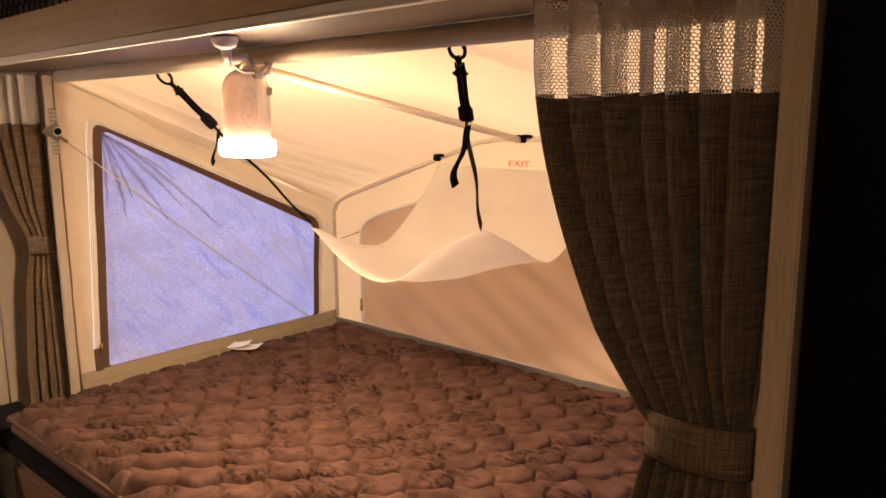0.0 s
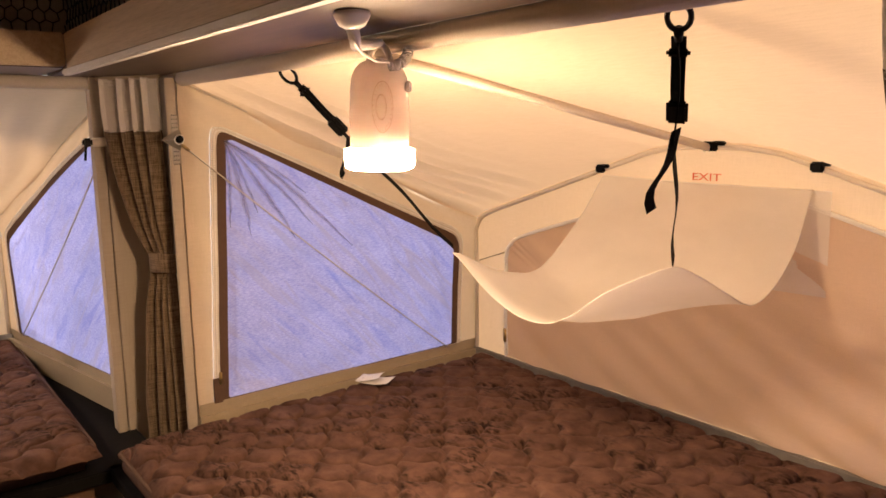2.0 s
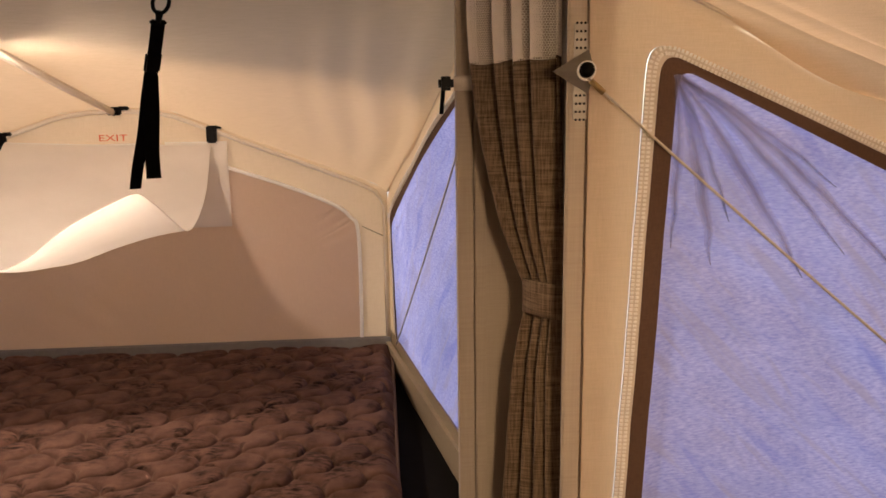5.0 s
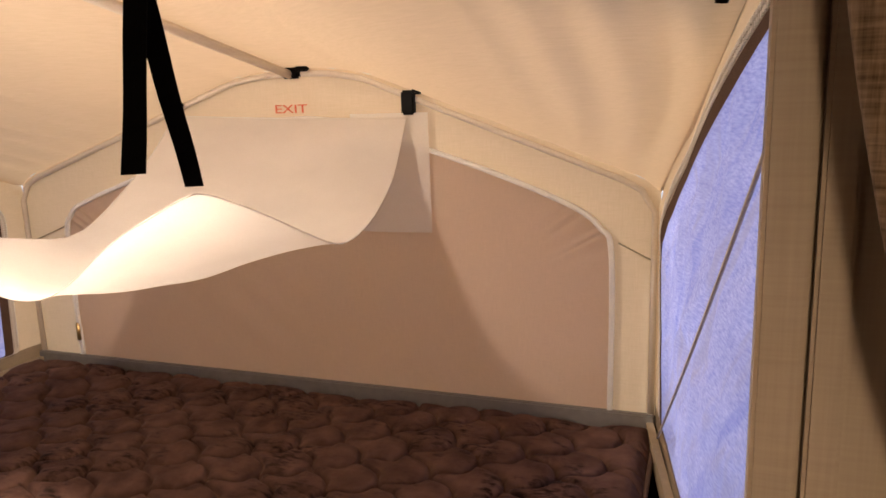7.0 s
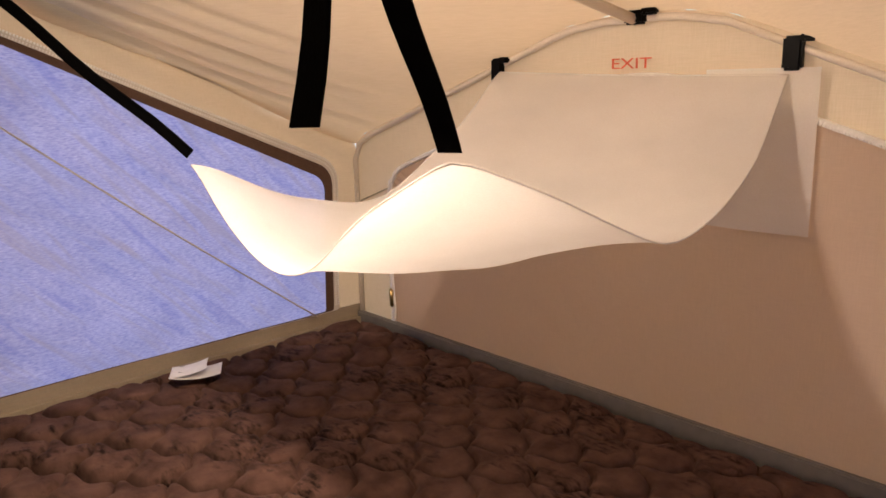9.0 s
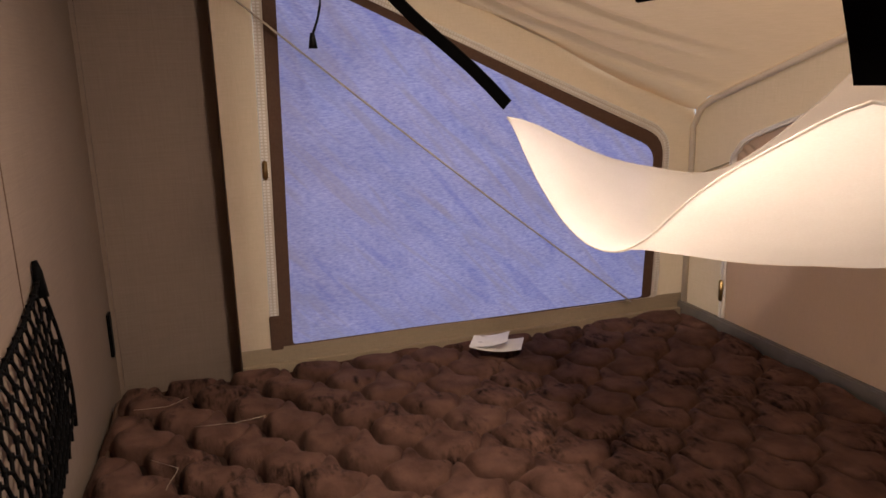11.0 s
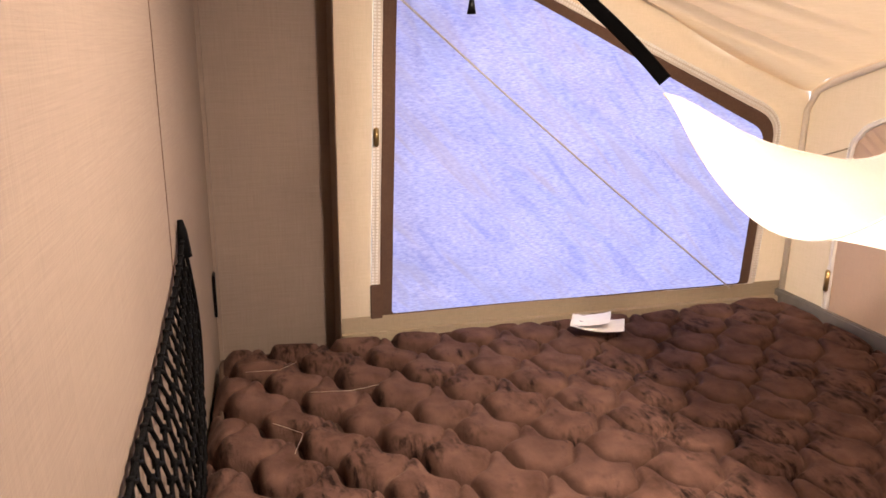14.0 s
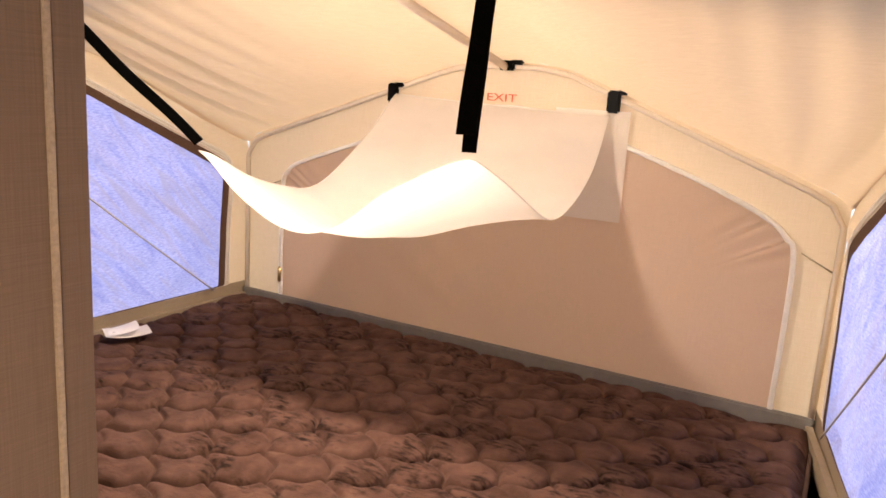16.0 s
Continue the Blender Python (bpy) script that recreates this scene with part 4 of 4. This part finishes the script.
tagged(part("trim_jamb_north", box_bm((0.286, -0.034, BED - 0.16), (0.3015, -0.001, TOP), 0.003), PALE_WALL, smooth=False), "pale vinyl jamb strip beside the side bunk opening", "trim", kind="structure")
bracket(Matrix.Translation((0.3022, -0.013, 1.742)) @ Matrix.Rotation(radians(90), 4, "Z"), "folded metal tent bow bracket with black bow end on the jamb")
pv = root("bow_pivot", "pale tent bow tube with black end cap beside the end bunk", "bracket", Matrix.Identity(4), "bow brackets")
tube("tube", [(0.020, -0.200, 1.736), (0.034, -0.090, 1.738)], 0.0155, TUBE, pv, "pale grey tube", sides=16)
part("end_cap", box_bm((0.004, -0.232, 1.722), (0.032, -0.201, 1.750), 0.006), BLACK, pv, "black plastic end cap", smooth=False)
tube("link", [(0.020, -0.222, 1.722), (0.012, -0.226, 1.675)], 0.0045, BLACK, pv, "black hanging link", sides=8)
cord(TA, (0.034, -0.008, 1.730), (0.040, 1.08, 0.835), "tan shock cord slung across the side bunk window")
cord(TB, (0.03, 0.02, 1.70), (0.045, 1.10, 0.835), "tan shock cord slung across the end bunk window")
cord(TB, (2.25, 0.02, 1.72), (2.082, 1.10, 0.835), "tan shock cord slung across the end bunk window")


# ---------------------------------------------------------------- curtains
def curtain(p0, p1, tie_c, tie_w, z_top, z_mesh, z_tie, z_end, pleats, depth, low_w, label):
    p0, p1, tie_c = Vector(p0), Vector(p1), Vector(tie_c)
    along = (p1 - p0).normalized()
    out = Vector((along.y, -along.x))
    r = root("curtain", label, "curtain", Matrix.Identity(4), "bunk curtains")
    mid0, w0 = (p0 + p1) / 2, (p1 - p0).length

    def at(s, z):
        if z >= z_tie:
            k = (z_top - z) / (z_top - z_tie)
            e = max(0.0, (k - 0.12) / 0.88) ** 1.7
            w, c = w0 + (tie_w - w0) * e, mid0.lerp(tie_c, e)
        else:
            k = min(1.0, (z_tie - z) / 0.5)
            e = k ** 0.65
            w, c = tie_w + (low_w - tie_w) * e, tie_c.lerp(tie_c * 0.75 + mid0 * 0.25, e)
        a = s * pleats * 2 * math.pi + 0.9 * math.sin(s * 7 + z * 0.7) + 0.5 * wave_noise(s * 5, z, 1.5)
        gather = 0.35 + 0.65 * min(1.0, abs(z - z_tie) / 0.14)
        fold = (2.2 * abs(math.sin(a / 2)) - 1.3) * depth * gather * (0.8 + 0.5 * wave_noise(s * 3, 0.5, 2.2))
        q = c + along * ((s - 0.5) * w + 0.006 * math.cos(a) * gather) + out * fold
        return Vector((q.x, q.y, z))
    n = pleats * 16
    body = sheet("drape", lambda s, t: at(s, z_mesh + 0.004 * math.sin(s * pleats * 6.28 + 1.0) * (1 - t) + (z_end - z_mesh) * t), n, 70, CURTAIN, r, "brown linen-look drape gathered by its tie")
    thicken(body, 0.0022)
    cells = int(w0 * 4.4 / 0.0070)
    v, f = net_data(lambda u, w: at(u, z_mesh - 0.008 + (z_top - z_mesh + 0.012) * w), cells, int((z_top - z_mesh) / 0.0041), 0.00078, 3)
    pydata("netting_header", v, f, NETTING, r, "pale open netting header", smooth=False)
    ring = []
    for i in range(33):
        a = 2 * math.pi * i / 32
        q = tie_c + along * math.cos(a) * (tie_w / 2 + 0.012) + out * math.sin(a) * (depth * 0.62 + 0.012)
        ring.append(q)
    tie = sheet("tie_band", lambda s, t: Vector((*ring[int(round(s * 32))], z_tie + 0.034 - 0.068 * t + 0.006 * math.sin(s * 6.3))), 32, 4, CURTAIN, r, "brown tie band")
    thicken(tie, 0.004)
    part("track", box_bm((-w0 / 2 - 0.02, -0.008, 0), (w0 / 2 + 0.02, 0.008, 0.012), 0.002), HEM, r, "tan curtain track", smooth=False).matrix_basis = Matrix.Translation((mid0.x, mid0.y, z_top)) @ Matrix.Rotation(math.atan2(along.y, along.x), 4, "Z")
    return r


curtain((2.515, -0.15), (2.85, -0.15), (2.778, -0.15), 0.125, SH_Z - 0.014, 1.808, 1.335, 0.60, 7, 0.050, 0.19, "brown linen-look curtain with netting header, tied back beside the oak post")
curtain((0.055, -0.165), (0.235, -0.045), (0.165, -0.040), 0.078, SH_Z - 0.014, 1.772, 1.315, 0.60, 4, 0.024, 0.16, "brown linen-look curtain with netting header, tied back in the corner")

# oak post and the dark refrigerator beyond it
tagged(part("wooden_post", box_bm((2.862, -0.175, 0.0), (2.897, -0.001, CEIL_Z), 0.003), OAK_UP, smooth=False), "light oak upright post beside the curtain", "post", kind="structure")
fr_ = root("refrigerator", "tall black refrigerator built in beside the oak post", "refrigerator", Matrix.Identity(4))
part("cabinet_body", box_bm((2.899, -0.15, 0.1), (3.62, -0.003, 2.2), 0.004), GLOSS_BLACK, fr_, smooth=False)
for z0, z1 in ((0.14, 1.25), (1.26, 2.16)):
    d_ = part("fridge_door", box_bm((2.905, -0.172, z0), (3.60, -0.152, z1), 0.006), GLOSS_BLACK, fr_, "black fridge door", smooth=False)
    part("handle", box_bm((3.53, -0.20, (z0 + z1) / 2 - 0.12), (3.555, -0.176, (z0 + z1) / 2 + 0.12), 0.006), BLACK, d_, "black handle", smooth=False)
part("plinth", box_bm((2.899, -0.14, 0.0), (3.62, -0.003, 0.099), 0.002), BOARD, fr_, smooth=False)


# ---------------------------------------------------------------- hanging lantern
LX, LY, LZ = 1.53, -0.02, 1.688
lan = root("hanging_lantern", "white frosted fan lantern, lit, hanging by its handle", "lantern", Matrix.Translation((LX, LY, LZ)) @ Matrix.Rotation(radians(2), 4, "Y"))
body = part("body", lathe([(0.052, 0.042), (0.058, 0.046), (0.0590, 0.10), (0.0570, 0.160), (0.0545, 0.178), (0.048, 0.194), (0.037, 0.206), (0.020, 0.213), (0.006, 0.214)], 40), LAMP_BODY, lan, "frosted white plastic body")
part("lit_base", lathe([(0.058, 0.0), (0.067, 0.004), (0.070, 0.016), (0.0695, 0.034), (0.060, 0.0345)], 40), LAMP_RIM, lan, "glowing round diffuser base")
# collar added a little wider than the base to block its steep upward light
part("collar", lathe([(0.060, 0.035), (0.0715, 0.0352), (0.0712, 0.040), (0.062, 0.0435), (0.052, 0.044)], 40), LAMP_BODY, lan, "frosted collar above the base")
for a, z in ((-0.48, 0.150), (-0.52, 0.110)):
    gm = Matrix.Rotation(a, 4, "Z") @ Matrix.Translation((0.0592, 0, 0.122)) @ Matrix.Rotation(radians(90), 4, "Y") @ Matrix.Diagonal((1.0, 0.42, 1.0, 1))
    rr = 0.048 if z > 0.12 else 0.024
    v, f = tube_data([(rr * math.cos(2 * math.pi * i / 32), rr * math.sin(2 * math.pi * i / 32), 0.0) for i in range(33)], 0.0008, 6)
    pydata("fan_ring", v, f, FAN_TAN, lan, "faint tan fan ring").matrix_basis = gm
    for k in range(26):
        q = 2 * math.pi * k / 26
        v, f = tube_data([(rr * 0.80 * math.cos(q), rr * 0.80 * math.sin(q), 0), (rr * 0.97 * math.cos(q + 0.08), rr * 0.97 * math.sin(q + 0.08), 0)], 0.0008, 4)
        pydata("fan_slot", v, f, FAN_TAN, lan).matrix_basis = gm
part("side_latch", box_bm((0.050, 0.024, 0.150), (0.062, 0.036, 0.172), 0.003), LAMP_BODY, lan, "small plastic latch", smooth=False)
handle = [(0.040 * math.cos(a), 0.0, 0.195 + 0.045 * math.sin(a)) for a in [math.pi * i / 20 for i in range(21)]]
tube("handle", [(0.046, 0, 0.17)] + handle + [(-0.046, 0, 0.17)], 0.0065, PLASTIC, lan, "white carrying handle")
hk = root("lantern_hook", "white plastic hook and loop holding the lantern under the shelf", "hook", Matrix.Identity(4))
part("base", lathe([(0.028, 0.0), (0.03, -0.006), (0.022, -0.022), (0.010, -0.028)], 24, (1.72, -0.19, SH_Z - 0.001)), PLASTIC, hk, "white round hook base")
tube("arm", [(1.72, -0.19, SH_Z - 0.022), (1.69, -0.165, SH_Z - 0.05), (1.635, -0.10, SH_Z - 0.040), (1.57, -0.04, SH_Z - 0.026), (1.525, -0.005, LZ + 0.245)], lambda t: 0.011 - 0.004 * t, PLASTIC, hk, "white curved arm")
tube("loop", [(1.72, -0.19, SH_Z - 0.03), (1.705, -0.165, SH_Z - 0.062), (1.672, -0.115, SH_Z - 0.072), (1.630, -0.060, SH_Z - 0.068), (LX + 0.068, LY - 0.018, LZ + 0.196)], 0.0026, PLASTIC, hk, "thin white safety cord")
coil_mid = [Vector((LX + x, LY + y, LZ + z)) for x, y, z in ((0.036, 0.040, 0.262), (0.052, 0.040, 0.238), (0.064, 0.026, 0.214), (0.070, 0.004, 0.198), (0.068, -0.018, 0.196))]
coil_pts = []
for i in range(161):
    k = i / 160 * (len(coil_mid) - 1)
    j = min(int(k), len(coil_mid) - 2)
    q, d_ = coil_mid[j].lerp(coil_mid[j + 1], k - j), (coil_mid[j + 1] - coil_mid[j]).normalized()
    e1 = d_.orthogonal().normalized()
    coil_pts.append(q + (e1 * math.cos(i * 0.62) + d_.cross(e1) * math.sin(i * 0.62)) * 0.0085)
tube("coil", coil_pts, 0.0026, PLASTIC, hk, "coiled white spring cord", sides=6)

# lit lamp on the end tent's ridge pole
pk = root("clip_lamp", "small round lit lamp hanging from the tent's ridge pole", "lamp", Matrix.Translation((-0.25, -1.305, 1.890)))
# the brim is added to keep this unseen lamp's light off the upper roof
part("housing", lathe([(0.012, -0.024), (0.030, -0.027), (0.050, -0.034), (0.085, -0.040), (0.087, -0.043), (0.052, -0.0435)], 40), PLASTIC, pk, "white lamp housing with a flat round brim")
part("lens", lathe([(0.046, -0.0437), (0.049, -0.045), (0.049, -0.058), (0.040, -0.0595), (0.006, -0.060)], 40), PUCK_LENS, pk, "glowing lamp lens")
# unseen lamp, added for the room light on shelf front, post and curtain
dl = root("unseen_ceiling_lamp", "unseen round ceiling lamp added for the room light over the gangway", "lamp", Matrix.Translation((3.45, -1.85, CEIL_Z)))
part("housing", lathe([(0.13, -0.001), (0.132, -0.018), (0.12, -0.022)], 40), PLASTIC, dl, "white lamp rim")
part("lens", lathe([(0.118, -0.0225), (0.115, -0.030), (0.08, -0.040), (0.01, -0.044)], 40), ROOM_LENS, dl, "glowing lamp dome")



# ---------------------------------------------------------------- wall net, latch plate, papers
def wall_net():
    hook_y, end_y, z_top = -1.868, -1.13, 1.200
    r = root("net_pocket", "black knotted cord net slung along the tan wall", "net", Matrix.Identity(4))

    def f(u, v):
        y = hook_y + (end_y - hook_y) * u
        top = z_top + float(np.interp(y - hook_y, (0.0, 0.06, 0.13, 0.26, 0.35, 0.75), (0.0, -0.022, -0.038, -0.060, -0.074, -0.105)))
        z = top - 0.30 * v
        yy = y + 0.004 - 0.090 * math.sin(math.pi * min(0.5, v * 0.55)) * (1 - u) ** 3
        bulge = 0.010 + 0.038 * math.sin(math.pi * min(1, v * 0.9)) * math.sin(math.pi * min(1, max(0.05, u)))
        return Vector((bath_x(yy) - bulge, yy + 0.003 * wave_noise(u * 14, v * 9, 1), z + 0.004 * wave_noise(u * 11, v * 13, 1.3)))
    v, fc = net_data(f, 25, 9, 0.0029, 5, 0.0046)
    tagged(pydata("mesh", v, fc, CORD_BLACK, r), "knotted black cord meshes", kind="stuff")
    tube("edge_rope", [f(i / 30, 0.0) for i in range(31)], 0.0036, CORD_BLACK, r, "black edge cord", sides=6)
    tube("end_rope", [Vector((bath_x(hook_y) - 0.010, hook_y, z_top + 0.012))] + [f(0.0, i / 20) for i in range(1, 21)], 0.0036, CORD_BLACK, r, "black end cord", sides=6)
    tube("hook_cap", [(bath_x(hook_y) - 0.008, hook_y, z_top + 0.03), (bath_x(hook_y) - 0.010, hook_y, z_top + 0.012), (bath_x(hook_y) - 0.012, hook_y + 0.004, z_top - 0.03)], lambda t: 0.0045 + 0.0065 * t, CORD_BLACK, r, "black gathered cap on the hook")
    return r


wall_net()
tagged(part("latch_plate", box_bm((0.296, -2.480, 0.842), (0.3045, -2.440, 0.955), 0.004), BLACK, smooth=False), "black plastic strike plate on the tan wall", "plate")


def leaflet(m, label):
    r = root("paper_leaflet", label, "paper", m @ Matrix.Diagonal((0.88, 0.88, 0.88, 1)), "leaflets")
    sheet("lower_sheet", lambda s, t: Vector((-0.075 + 0.15 * s, -0.05 + 0.10 * t, 0.016 + 0.010 * (2 * s - 1) ** 2)), 10, 6, PAPER, r, "white paper label")
    sheet("upper_sheet", lambda s, t: Vector((-0.065 + 0.10 * s, -0.045 + 0.09 * t, 0.026 + 0.020 * s * s + 0.006 * math.sin(3 * t))), 8, 6, PAPER, r, "curled white slip")
    for i, (y, w) in enumerate(((0.03, 0.03), (0.015, 0.05), (-0.02, 0.04))):
        part("print_line", box_bm((-0.05, y - 0.002, 0.0268 + 0.004), (-0.05 + w, y + 0.002, 0.0275 + 0.004), 0), INK, r, smooth=False)
    return r


leaflet(Matrix.Translation((0.455, 0.635, BED)) @ Matrix.Rotation(radians(35), 4, "Z"), "white paper leaflet lying on the brown mattress")
leaflet(Matrix.Translation((-0.625, -2.235, BED)) @ Matrix.Rotation(radians(150), 4, "Z"), "white paper leaflet lying on the brown mattress")


def stray_thread(points, label):
    """A fine pale thread lying on the quilt."""
    pts = [Vector(p) for p in points]
    fine = [pts[i].lerp(pts[i + 1], k / 6) + Vector((0.004 * wave_noise(i + k * 0.2, 1.0, 2.0), 0.004 * wave_noise(i + k * 0.2, 5.0, 2.0), 0)) for i in range(len(pts) - 1) for k in range(6)] + [pts[-1]]
    tagged(tube("stray_thread", fine, 0.0003, CORD, sides=4), label, "thread", "stray threads")


for pts_ in (((0.12, -2.03, 0.825), (0.04, -2.00, 0.832), (-0.02, -2.02, 0.828)), ((0.20, -1.92, 0.826), (0.15, -1.86, 0.830), (0.17, -1.80, 0.826)), ((0.24, -2.16, 0.824), (0.17, -2.14, 0.828), (0.13, -2.18, 0.825))):
    stray_thread(pts_, "fine pale stray thread lying on the brown quilt")
